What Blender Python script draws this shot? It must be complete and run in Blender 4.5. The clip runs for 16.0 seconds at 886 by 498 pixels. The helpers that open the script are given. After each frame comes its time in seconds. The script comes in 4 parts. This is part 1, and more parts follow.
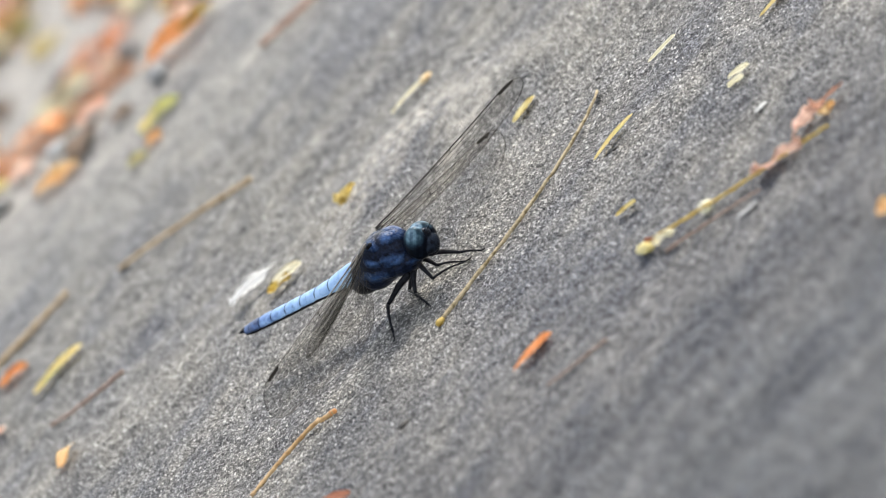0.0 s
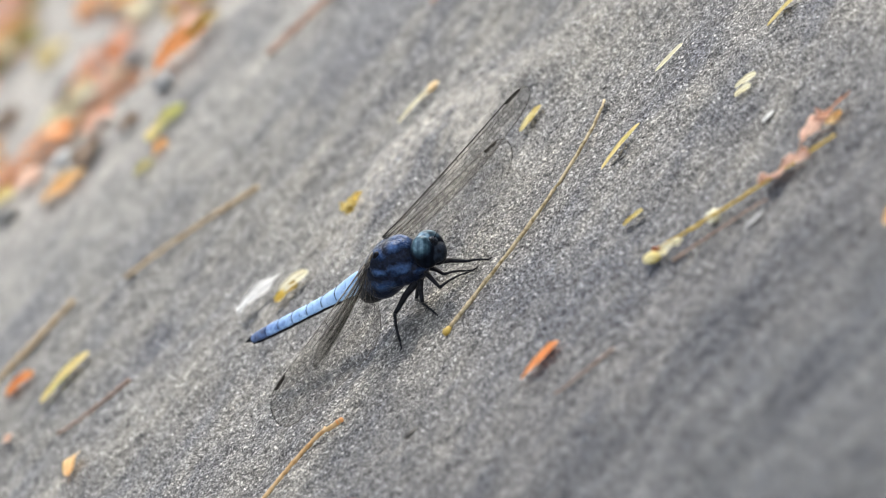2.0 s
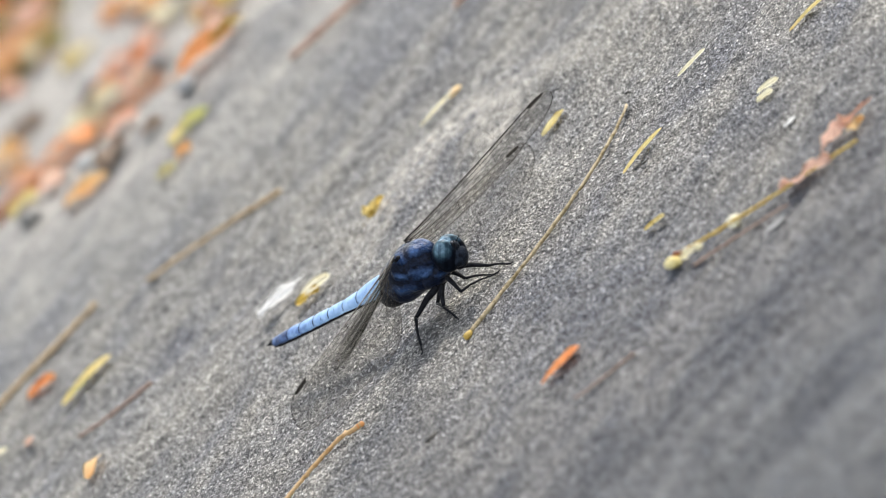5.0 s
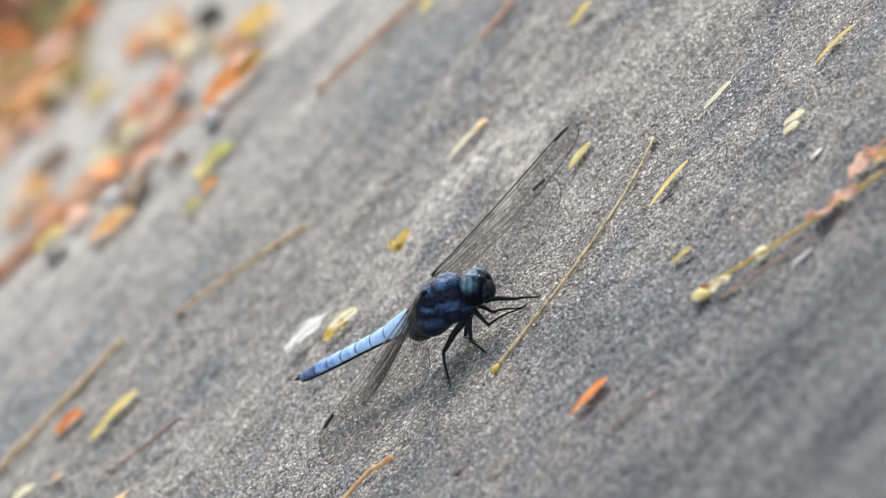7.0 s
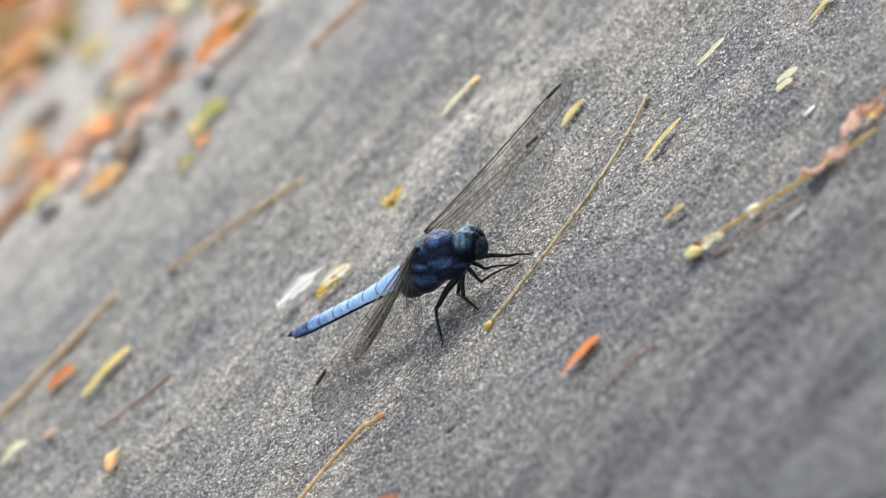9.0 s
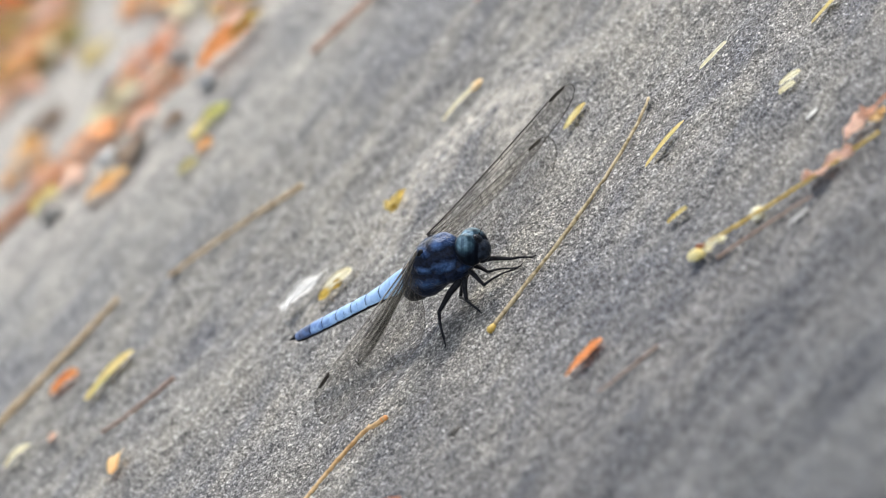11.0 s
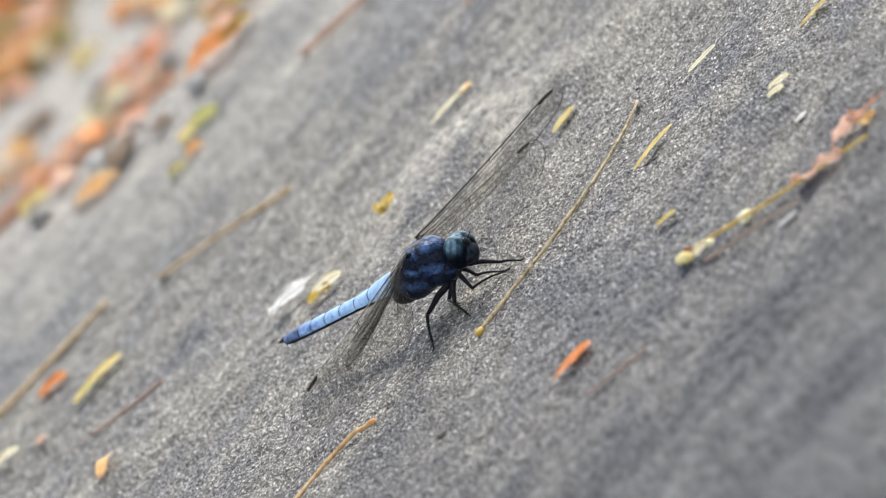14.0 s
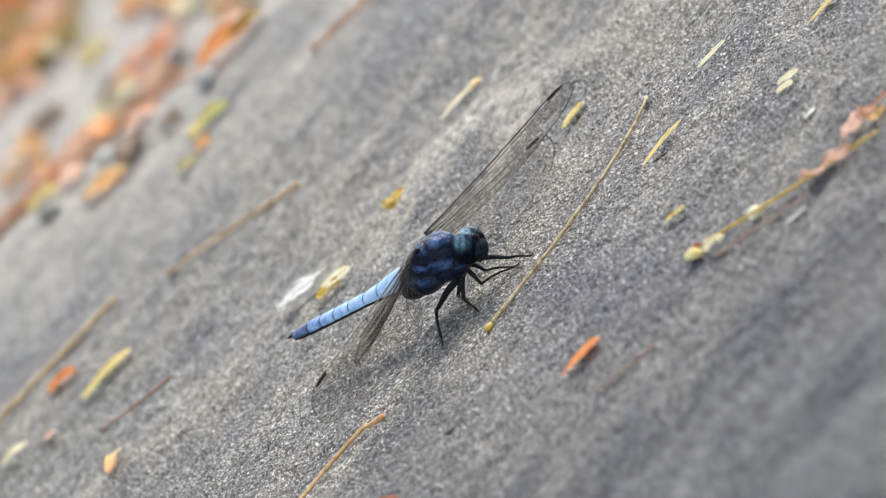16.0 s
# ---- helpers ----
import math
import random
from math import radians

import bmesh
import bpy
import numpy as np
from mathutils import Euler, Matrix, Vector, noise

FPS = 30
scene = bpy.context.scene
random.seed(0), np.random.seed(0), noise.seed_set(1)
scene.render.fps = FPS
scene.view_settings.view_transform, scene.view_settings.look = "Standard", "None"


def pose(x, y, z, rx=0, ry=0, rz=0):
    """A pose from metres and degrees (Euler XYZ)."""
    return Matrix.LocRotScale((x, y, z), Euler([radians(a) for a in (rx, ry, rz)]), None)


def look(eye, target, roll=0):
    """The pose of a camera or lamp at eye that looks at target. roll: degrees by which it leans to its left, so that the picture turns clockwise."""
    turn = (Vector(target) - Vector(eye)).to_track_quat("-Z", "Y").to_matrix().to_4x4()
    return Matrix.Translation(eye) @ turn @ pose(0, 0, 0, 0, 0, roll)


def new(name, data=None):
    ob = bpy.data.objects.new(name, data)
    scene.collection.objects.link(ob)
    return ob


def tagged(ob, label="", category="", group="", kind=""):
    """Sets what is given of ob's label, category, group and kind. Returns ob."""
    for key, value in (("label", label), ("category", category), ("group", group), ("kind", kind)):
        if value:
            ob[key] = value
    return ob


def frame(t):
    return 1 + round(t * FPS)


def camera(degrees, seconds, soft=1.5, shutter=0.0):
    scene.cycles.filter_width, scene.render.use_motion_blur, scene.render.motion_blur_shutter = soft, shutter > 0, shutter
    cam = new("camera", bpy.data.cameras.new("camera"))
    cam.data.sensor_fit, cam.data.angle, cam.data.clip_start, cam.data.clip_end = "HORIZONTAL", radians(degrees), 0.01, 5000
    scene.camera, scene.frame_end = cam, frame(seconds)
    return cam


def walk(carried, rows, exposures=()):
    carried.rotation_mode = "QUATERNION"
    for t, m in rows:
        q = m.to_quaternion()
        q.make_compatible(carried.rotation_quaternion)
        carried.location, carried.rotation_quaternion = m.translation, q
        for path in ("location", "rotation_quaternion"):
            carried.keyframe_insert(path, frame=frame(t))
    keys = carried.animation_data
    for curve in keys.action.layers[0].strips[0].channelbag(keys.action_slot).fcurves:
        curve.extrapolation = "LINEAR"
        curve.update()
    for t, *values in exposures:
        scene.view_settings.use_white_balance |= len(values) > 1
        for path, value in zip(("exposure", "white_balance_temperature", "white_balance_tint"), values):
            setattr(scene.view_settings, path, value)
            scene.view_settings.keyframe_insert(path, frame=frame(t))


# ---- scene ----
cam = camera(4.674, 16.0, soft=1.0)
cam.data.dof.use_dof = True
cam.data.dof.focus_distance = 1.699
cam.data.dof.aperture_fstop = 23.0
PATH = [
    (0, pose(-0.00012, -1.63470, 0.46885, 69.0078, 40.0233, -14.1482)),
    (0.5, pose(0.00033, -1.63498, 0.46912, 69.0548, 39.9535, -14.1261)),
    (1, pose(-0.00065, -1.63440, 0.46912, 69.0517, 40.0010, -14.1846)),
    (1.5, pose(-0.00005, -1.63444, 0.46881, 69.0914, 40.0120, -14.1354)),
    (2, pose(-0.00050, -1.63442, 0.46949, 69.0776, 39.9587, -14.0996)),
    (2.5, pose(-0.00019, -1.63482, 0.46833, 69.1563, 39.7700, -13.9435)),
    (3, pose(-0.00053, -1.63419, 0.46968, 69.1126, 39.9114, -14.0159)),
    (3.5, pose(-0.00048, -1.63439, 0.46941, 69.1249, 39.9429, -14.0068)),
    (4, pose(0.00006, -1.63445, 0.46803, 69.2167, 39.8587, -13.9037)),
    (4.2, pose(0.00057, -1.63468, 0.46843, 69.2772, 39.7740, -13.8116)),
    (6.3, pose(0.00032, -1.63448, 0.46720, 69.3992, 40.0303, -13.8005)),
    (6.5, pose(0.00013, -1.63491, 0.46804, 69.4900, 40.0757, -13.7863)),
    (7, pose(0.00000, -1.63414, 0.46858, 69.4862, 40.1412, -13.7888)),
    (7.5, pose(0.00019, -1.63429, 0.46900, 69.4090, 39.9968, -13.7558)),
    (8, pose(0.00011, -1.63457, 0.46812, 69.3189, 40.1509, -13.8269)),
    (8.5, pose(0.00002, -1.63423, 0.46918, 69.2412, 40.2368, -13.8945)),
    (9, pose(-0.00015, -1.63430, 0.46860, 69.2608, 40.0280, -13.7905)),
    (11.5, pose(-0.00104, -1.63437, 0.46859, 69.2775, 40.0787, -13.8250)),
    (12, pose(0.00044, -1.63400, 0.46870, 69.2720, 40.0401, -13.7754)),
    (12.5, pose(0.00029, -1.63393, 0.46947, 69.2009, 40.1161, -13.8705)),
    (13, pose(-0.00051, -1.63410, 0.46885, 69.1822, 40.0378, -13.8893)),
    (13.5, pose(-0.00052, -1.63413, 0.46792, 69.2171, 39.9991, -13.8720)),
    (14, pose(-0.00020, -1.63438, 0.46778, 69.2887, 40.0267, -13.8310)),
    (14.5, pose(0.00072, -1.63424, 0.46833, 69.3036, 40.1277, -13.7844)),
    (15, pose(-0.00052, -1.63385, 0.46844, 69.3218, 40.1459, -13.8007)),
    (15.5, pose(-0.00006, -1.63367, 0.46920, 69.2740, 40.1379, -13.8058)),
    (16, pose(-0.00018, -1.63353, 0.46722, 69.3334, 39.9916, -13.7367)),
]
walk(cam, PATH, [(0.0, 1.335, 7030, 9), (16.0, 1.335, 7030, 9)])

# ---- light ----
world = bpy.data.worlds.new("sky")
scene.world = world
world.use_nodes = True
sky = world.node_tree.nodes.new("ShaderNodeTexSky")
sky.sky_type = 'NISHITA'
sky.sun_disc = False
sky.sun_elevation = radians(39)
sky.sun_rotation = radians(36)
back = world.node_tree.nodes["Background"]
back.inputs["Strength"].default_value = 0.15
haze = world.node_tree.nodes.new("ShaderNodeHueSaturation")   # thin haze takes blue out of the sky
haze.inputs["Saturation"].default_value = 0.45
world.node_tree.links.new(sky.outputs["Color"], haze.inputs["Color"])
world.node_tree.links.new(haze.outputs["Color"], back.inputs["Color"])
sun = new("sun", bpy.data.lights.new("sun", 'SUN'))
sun.data.energy = 1.4
sun.data.angle = radians(8)
sun.data.color = (1.0, 0.97, 0.92)
sun.matrix_world = look((0.46, 0.60, 0.62), (0, 0, 0))

MM = 0.001


# ---- materials ----
def shader(name):
    m = bpy.data.materials.new(name)
    m.use_nodes = True
    return m, m.node_tree.nodes, m.node_tree.links, m.node_tree.nodes["Principled BSDF"]


def noise_tex(nodes, links, vec, scale, detail=3.0, rough=0.55):
    n = nodes.new("ShaderNodeTexNoise")
    n.inputs["Scale"].default_value = scale
    n.inputs["Detail"].default_value = detail
    n.inputs["Roughness"].default_value = rough
    links.new(vec, n.inputs["Vector"])
    return n.outputs["Fac"]


def ramp(nodes, links, fac, stops):
    r = nodes.new("ShaderNodeValToRGB")
    e = r.color_ramp.elements
    while len(e) < len(stops):
        e.new(0.5)
    for i, (p, c) in enumerate(stops):
        e[i].position = p
        e[i].color = (*c, 1.0) if len(c) == 3 else c
    links.new(fac, r.inputs["Fac"])
    return r.outputs["Color"]


def mix(nodes, links, fac, a, b, kind='MIX'):
    m = nodes.new("ShaderNodeMix")
    m.data_type = 'RGBA'
    m.blend_type = kind
    for sock, v in ((m.inputs[0], fac), (m.inputs[6], a), (m.inputs[7], b)):
        if isinstance(v, (int, float)):
            sock.default_value = v
        elif isinstance(v, tuple):
            sock.default_value = (*v, 1.0)
        else:
            links.new(v, sock)
    return m.outputs[2]


def bump(nodes, links, height_out, strength, dist, bsdf):
    b = nodes.new("ShaderNodeBump")
    b.inputs["Strength"].default_value = strength
    b.inputs["Distance"].default_value = dist
    links.new(height_out, b.inputs["Height"])
    links.new(b.outputs["Normal"], bsdf.inputs["Normal"])


def coords(nodes):
    return nodes.new("ShaderNodeTexCoord").outputs["Object"]


def leaf_material(name, stops, scale=250.0, rough=0.55, relief=0.25):
    """Dry leaf: colours blended by blotches, with fine veining relief and a tint of its own for each leaf."""
    m, nodes, links, bsdf = shader(name)
    v = coords(nodes)
    info = nodes.new("ShaderNodeObjectInfo")
    add = nodes.new("ShaderNodeVectorMath")
    add.operation = 'ADD'
    links.new(v, add.inputs[0])
    links.new(info.outputs["Random"], add.inputs[1])
    big = noise_tex(nodes, links, add.outputs[0], scale, 2.0)
    col = ramp(nodes, links, big, stops)
    fine = noise_tex(nodes, links, add.outputs[0], scale * 9, 3.0)
    col = mix(nodes, links, 0.3, col, ramp(nodes, links, fine, [(0.3, (0.45, 0.4, 0.35)), (0.6, (1, 1, 1))]), 'MULTIPLY')
    links.new(col, bsdf.inputs["Base Color"])
    bsdf.inputs["Roughness"].default_value = rough
    bsdf.inputs["Specular IOR Level"].default_value = 0.2
    bump(nodes, links, fine, relief, 0.0004, bsdf)
    through_light = nodes.new("ShaderNodeBsdfTranslucent")
    links.new(col, through_light.inputs["Color"])
    blend = nodes.new("ShaderNodeMixShader")
    blend.inputs[0].default_value = 0.18
    links.new(bsdf.outputs[0], blend.inputs[1])
    links.new(through_light.outputs[0], blend.inputs[2])
    links.new(blend.outputs[0], nodes["Material Output"].inputs["Surface"])
    return m


def plain_material(name, a, b, scale, rough=0.5, relief=0.2, metal=0.0, spec=0.5):
    m, nodes, links, bsdf = shader(name)
    v = coords(nodes)
    f = noise_tex(nodes, links, v, scale, 4.0)
    links.new(ramp(nodes, links, f, [(0.35, a), (0.65, b)]), bsdf.inputs["Base Color"])
    bsdf.inputs["Roughness"].default_value = rough
    bsdf.inputs["Metallic"].default_value = metal
    bsdf.inputs["Specular IOR Level"].default_value = spec
    bump(nodes, links, noise_tex(nodes, links, v, scale * 6, 2.0), relief, 0.0002, bsdf)
    return m


def stone_material():
    """Weathered grey stone: mineral grains, a ridge paled by painted sunlight, bluish hollows, pale dust towards the
    leaf litter.
    """
    m, nodes, links, bsdf = shader("weathered_stone")
    v = coords(nodes)
    along = nodes.new("ShaderNodeMapping")
    along.vector_type = 'TEXTURE'
    along.inputs["Rotation"].default_value = (0, 0, radians(38))
    along.inputs["Scale"].default_value = (1.3, 0.95, 1.0)
    links.new(v, along.inputs["Vector"])
    def math_node(op, a, b):
        n = nodes.new("ShaderNodeMath")
        n.operation = op
        for s, x in zip(n.inputs, (a, b)):
            if isinstance(x, float):
                s.default_value = x
            else:
                links.new(x, s)
        return n.outputs[0]

    grain = noise_tex(nodes, links, along.outputs[0], 2300, 2.0, 0.7)
    slant = nodes.new("ShaderNodeMapping")
    slant.vector_type = 'TEXTURE'
    slant.inputs["Rotation"].default_value = (0, 0, radians(48))
    slant.inputs["Scale"].default_value = (2.0, 0.9, 1.0)
    links.new(v, slant.inputs["Vector"])
    mid = noise_tex(nodes, links, slant.outputs[0], 220, 4.0, 0.6)
    wide = noise_tex(nodes, links, slant.outputs[0], 38, 3.0, 0.6)
    col = ramp(nodes, links, wide, [(0.36, (0.122, 0.127, 0.142)), (0.5, (0.168, 0.166, 0.162)), (0.64, (0.215, 0.208, 0.194))])
    col = mix(nodes, links, 0.38, col, ramp(nodes, links, mid, [(0.34, (0.5, 0.5, 0.52)), (0.66, (1.3, 1.27, 1.22))]), 'MULTIPLY')
    # grain tone; its brightest step stands in for glints off the grain tops
    col = mix(nodes, links, 0.85, col, ramp(nodes, links, grain, [(0.37, (0.34, 0.34, 0.35)), (0.48, (0.70, 0.70, 0.70)), (0.55, (1.0, 1.0, 1.0)), (0.61, (3.0, 3.0, 2.97))]), 'MULTIPLY')
    blot = noise_tex(nodes, links, slant.outputs[0], 95, 2.0, 0.5)
    col = mix(nodes, links, 0.7, col, ramp(nodes, links, blot, [(0.38, (0.86, 0.87, 0.92)), (0.5, (1.0, 1.0, 1.0)), (0.62, (1.17, 1.155, 1.12))]), 'MULTIPLY')
    flow = nodes.new("ShaderNodeMapping")
    flow.vector_type = 'TEXTURE'
    flow.inputs["Rotation"].default_value = (0, 0, radians(30))
    flow.inputs["Scale"].default_value = (4.5, 1.0, 1.0)
    links.new(v, flow.inputs["Vector"])
    streak = noise_tex(nodes, links, flow.outputs[0], 420, 4.0, 0.65)
    col = mix(nodes, links, 0.8, col, ramp(nodes, links, streak, [(0.36, (0.76, 0.76, 0.79)), (0.5, (1.0, 1.0, 1.0)), (0.64, (1.26, 1.255, 1.24))]), 'MULTIPLY')
    # crisp specular glints, painted into the colour as pale flecks
    chip = nodes.new("ShaderNodeTexVoronoi")
    chip.inputs["Scale"].default_value = 1250
    chip.inputs["Randomness"].default_value = 1.0
    links.new(along.outputs[0], chip.inputs["Vector"])
    split = nodes.new("ShaderNodeSeparateColor")
    links.new(chip.outputs["Color"], split.inputs["Color"])
    glint = math_node('MULTIPLY', ramp(nodes, links, chip.outputs["Distance"], [(0.22, (1, 1, 1)), (0.36, (0, 0, 0))]), ramp(nodes, links, split.outputs["Red"], [(0.64, (0, 0, 0)), (0.70, (1, 1, 1))]))
    col = mix(nodes, links, math_node('MULTIPLY', glint, 0.68), col, (0.74, 0.735, 0.72))
    hole = math_node('MULTIPLY', ramp(nodes, links, chip.outputs["Distance"], [(0.25, (1, 1, 1)), (0.42, (0, 0, 0))]), ramp(nodes, links, split.outputs["Green"], [(0.76, (0, 0, 0)), (0.80, (1, 1, 1))]))
    col = mix(nodes, links, math_node('MULTIPLY', hole, 0.55), col, (0.045, 0.045, 0.05))
    # pale quartz specks, which also serve as painted out-of-focus highlights
    vor = nodes.new("ShaderNodeTexVoronoi")
    vor.inputs["Scale"].default_value = 420
    links.new(v, vor.inputs["Vector"])
    speck = ramp(nodes, links, vor.outputs["Distance"], [(0.07, (1, 1, 1)), (0.16, (0, 0, 0))])
    pick = ramp(nodes, links, noise_tex(nodes, links, v, 120, 1.0), [(0.55, (0, 0, 0)), (0.62, (1, 1, 1))])
    both = mix(nodes, links, 1.0, speck, pick, 'MULTIPLY')
    col = mix(nodes, links, both, col, (0.62, 0.61, 0.58))
    # pale ridge, its sunlit brightness painted on, and far dust, both with ragged borders
    sep = nodes.new("ShaderNodeSeparateXYZ")
    links.new(v, sep.inputs[0])

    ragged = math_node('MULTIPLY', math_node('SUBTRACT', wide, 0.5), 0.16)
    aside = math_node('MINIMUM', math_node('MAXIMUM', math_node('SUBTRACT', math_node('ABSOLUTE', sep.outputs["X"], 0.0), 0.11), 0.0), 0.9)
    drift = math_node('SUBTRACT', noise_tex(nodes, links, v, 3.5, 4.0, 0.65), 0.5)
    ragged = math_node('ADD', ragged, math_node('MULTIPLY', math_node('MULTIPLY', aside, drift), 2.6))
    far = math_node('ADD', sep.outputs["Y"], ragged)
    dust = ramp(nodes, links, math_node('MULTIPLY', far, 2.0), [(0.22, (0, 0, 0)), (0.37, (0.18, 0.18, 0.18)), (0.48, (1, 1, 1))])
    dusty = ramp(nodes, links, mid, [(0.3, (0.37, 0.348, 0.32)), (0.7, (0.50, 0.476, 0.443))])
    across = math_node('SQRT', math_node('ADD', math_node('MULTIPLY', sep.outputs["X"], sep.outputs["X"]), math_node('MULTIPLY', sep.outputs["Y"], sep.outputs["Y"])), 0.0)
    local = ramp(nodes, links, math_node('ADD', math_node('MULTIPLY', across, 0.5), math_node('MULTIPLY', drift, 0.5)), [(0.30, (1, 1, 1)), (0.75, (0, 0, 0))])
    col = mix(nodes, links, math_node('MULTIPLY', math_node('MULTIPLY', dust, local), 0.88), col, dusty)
    # the stone turns darker and bluer towards the viewer
    near_tint = ramp(nodes, links, math_node('ADD', math_node('MULTIPLY', far, 3.0), 0.6), [(0.12, (0.32, 0.35, 0.425)), (0.32, (0.63, 0.645, 0.70)), (0.56, (1, 1, 1))])
    col = mix(nodes, links, local, col, mix(nodes, links, 1.0, col, near_tint, 'MULTIPLY'))
    # the ridge wanders: its middle line and how much sunlight is painted on, along x
    place = math_node('ADD', math_node('MULTIPLY', sep.outputs["X"], 6.25), 0.5)
    middle = ramp(nodes, links, place, [(q / 160 + 0.5, (v, v, v)) for q, v in ((-80, 0.60), (-5, 0.57), (9, 0.65), (20, 0.68), (31, 0.645), (46, 0.50), (80, 0.30))])
    strength = ramp(nodes, links, place, [(q / 160 + 0.5, (v, v, v)) for q, v in ((-80, 0.05), (-34, 0.22), (-6, 0.40), (3, 0.95), (24, 0.92), (36, 0.34), (62, 0.18), (80, 0.0))])
    off = math_node('SUBTRACT', math_node('ADD', sep.outputs["Y"], math_node('MULTIPLY', ragged, 0.5)), math_node('MULTIPLY', middle, 0.1))
    sunlit = ramp(nodes, links, math_node('ADD', math_node('MULTIPLY', off, 18.0), 0.5), [(0.26, (0, 0, 0)), (0.42, (1, 1, 1)), (0.60, (1, 1, 1)), (0.80, (0, 0, 0))])
    speckled = ramp(nodes, links, noise_tex(nodes, links, along.outputs[0], 420, 3.0, 0.7), [(0.36, (0.08, 0.08, 0.08)), (0.58, (1, 1, 1))])
    col = mix(nodes, links, math_node('MULTIPLY', math_node('MULTIPLY', sunlit, strength), speckled), col, (0.54, 0.505, 0.45))
    # patches of bare earth and darker stone further off
    outer = math_node('MAXIMUM', math_node('SUBTRACT', math_node('ABSOLUTE', math_node('SUBTRACT', sep.outputs["Y"], 0.25), 0.0), 0.7), 0.0)
    away = math_node('MINIMUM', math_node('MULTIPLY', math_node('ADD', aside, outer), 1.6), 1.0)
    earth = ramp(nodes, links, noise_tex(nodes, links, v, 2.2, 6.0, 0.65), [(0.38, (0.42, 0.38, 0.33)), (0.5, (0.7, 0.67, 0.63)), (0.64, (1.15, 1.12, 1.08))])
    col = mix(nodes, links, away, col, mix(nodes, links, 1.0, col, earth, 'MULTIPLY'))
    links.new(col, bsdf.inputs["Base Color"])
    bsdf.inputs["Roughness"].default_value = 0.5
    bsdf.inputs["Specular IOR Level"].default_value = 0.2
    relief = math_node('ADD', noise_tex(nodes, links, along.outputs[0], 1900, 2.0, 0.7), math_node('MULTIPLY', streak, 0.9))
    bump(nodes, links, relief, 1.0, 0.0011, bsdf)
    return m


STONE = stone_material()
YELLOW = leaf_material("dry_yellow_leaf", [(0.35, (0.70, 0.55, 0.17)), (0.6, (0.88, 0.79, 0.43))])
PALE = leaf_material("dry_straw_leaf", [(0.3, (0.88, 0.80, 0.53)), (0.6, (0.94, 0.91, 0.74))])
GOLD = leaf_material("golden_brown_leaf", [(0.44, (0.44, 0.30, 0.07)), (0.55, (0.86, 0.71, 0.30))])
CREAM = leaf_material("cream_leaf", [(0.3, (0.90, 0.84, 0.62)), (0.6, (0.95, 0.92, 0.78))])
GREENISH = leaf_material("yellow_green_leaf", [(0.44, (0.60, 0.61, 0.21)), (0.52, (0.88, 0.75, 0.36))], 110.0)
RUSTTWIG = leaf_material("rust_orange_twig", [(0.3, (0.50, 0.21, 0.10)), (0.6, (0.72, 0.38, 0.22))], 200.0)
MUSTARD = leaf_material("mustard_leaf", [(0.3, (0.56, 0.38, 0.05)), (0.6, (0.74, 0.55, 0.12))])
ORANGE = leaf_material("dry_orange_leaf", [(0.3, (0.74, 0.22, 0.06)), (0.6, (0.88, 0.42, 0.16))])
AMBER = leaf_material("dry_amber_leaf", [(0.3, (0.82, 0.43, 0.15)), (0.6, (0.93, 0.68, 0.36))], 120.0)
RUST = leaf_material("dry_rust_leaf", [(0.3, (0.40, 0.13, 0.07)), (0.6, (0.62, 0.28, 0.17))])
PINKISH = leaf_material("dry_pinkish_leaf", [(0.34, (0.46, 0.23, 0.15)), (0.50, (0.82, 0.58, 0.47))], 160.0)
BROWN = leaf_material("dry_brown_leaf", [(0.3, (0.17, 0.12, 0.085)), (0.65, (0.36, 0.26, 0.19))])
PEACH = leaf_material("faded_peach_leaf", [(0.3, (0.80, 0.42, 0.27)), (0.6, (0.92, 0.70, 0.57))], 120.0)
OLIVE = leaf_material("faded_olive_leaf", [(0.3, (0.36, 0.32, 0.13)), (0.6, (0.62, 0.56, 0.28))], 120.0)
STRAW = leaf_material("straw_stalk", [(0.3, (0.45, 0.32, 0.18)), (0.6, (0.66, 0.51, 0.34))], 400.0)
GREYSTRAW = leaf_material("greyed_straw_stalk", [(0.34, (0.30, 0.23, 0.12)), (0.56, (0.60, 0.49, 0.32))], 900.0, relief=0.6)
FADEDTWIG = leaf_material("faded_twig", [(0.3, (0.34, 0.235, 0.19)), (0.6, (0.47, 0.35, 0.295))], 400.0)
RUSTSTALK = leaf_material("orange_brown_stalk", [(0.3, (0.50, 0.29, 0.12)), (0.6, (0.76, 0.53, 0.29))], 400.0)
OCHRE = leaf_material("ochre_stalk", [(0.3, (0.55, 0.36, 0.08)), (0.6, (0.74, 0.55, 0.18))], 400.0)
REDTWIG = leaf_material("reddish_twig", [(0.3, (0.42, 0.23, 0.16)), (0.6, (0.60, 0.39, 0.30))], 400.0)
WHITE = leaf_material("white_petal", [(0.3, (0.90, 0.90, 0.89)), (0.65, (0.94, 0.94, 0.93))], 300.0, 0.6, 0.15)
DARK = plain_material("dark_seed", (0.015, 0.014, 0.013), (0.05, 0.045, 0.04), 900, 0.6)
GREY = plain_material("grey_pebble", (0.14, 0.135, 0.13), (0.27, 0.26, 0.25), 500, 0.7)
GRIT = plain_material("pale_grit", (0.22, 0.22, 0.225), (0.34, 0.34, 0.34), 700, 0.7)
CRUMB = plain_material("whitish_crumb", (0.45, 0.45, 0.44), (0.62, 0.62, 0.60), 700, 0.7)
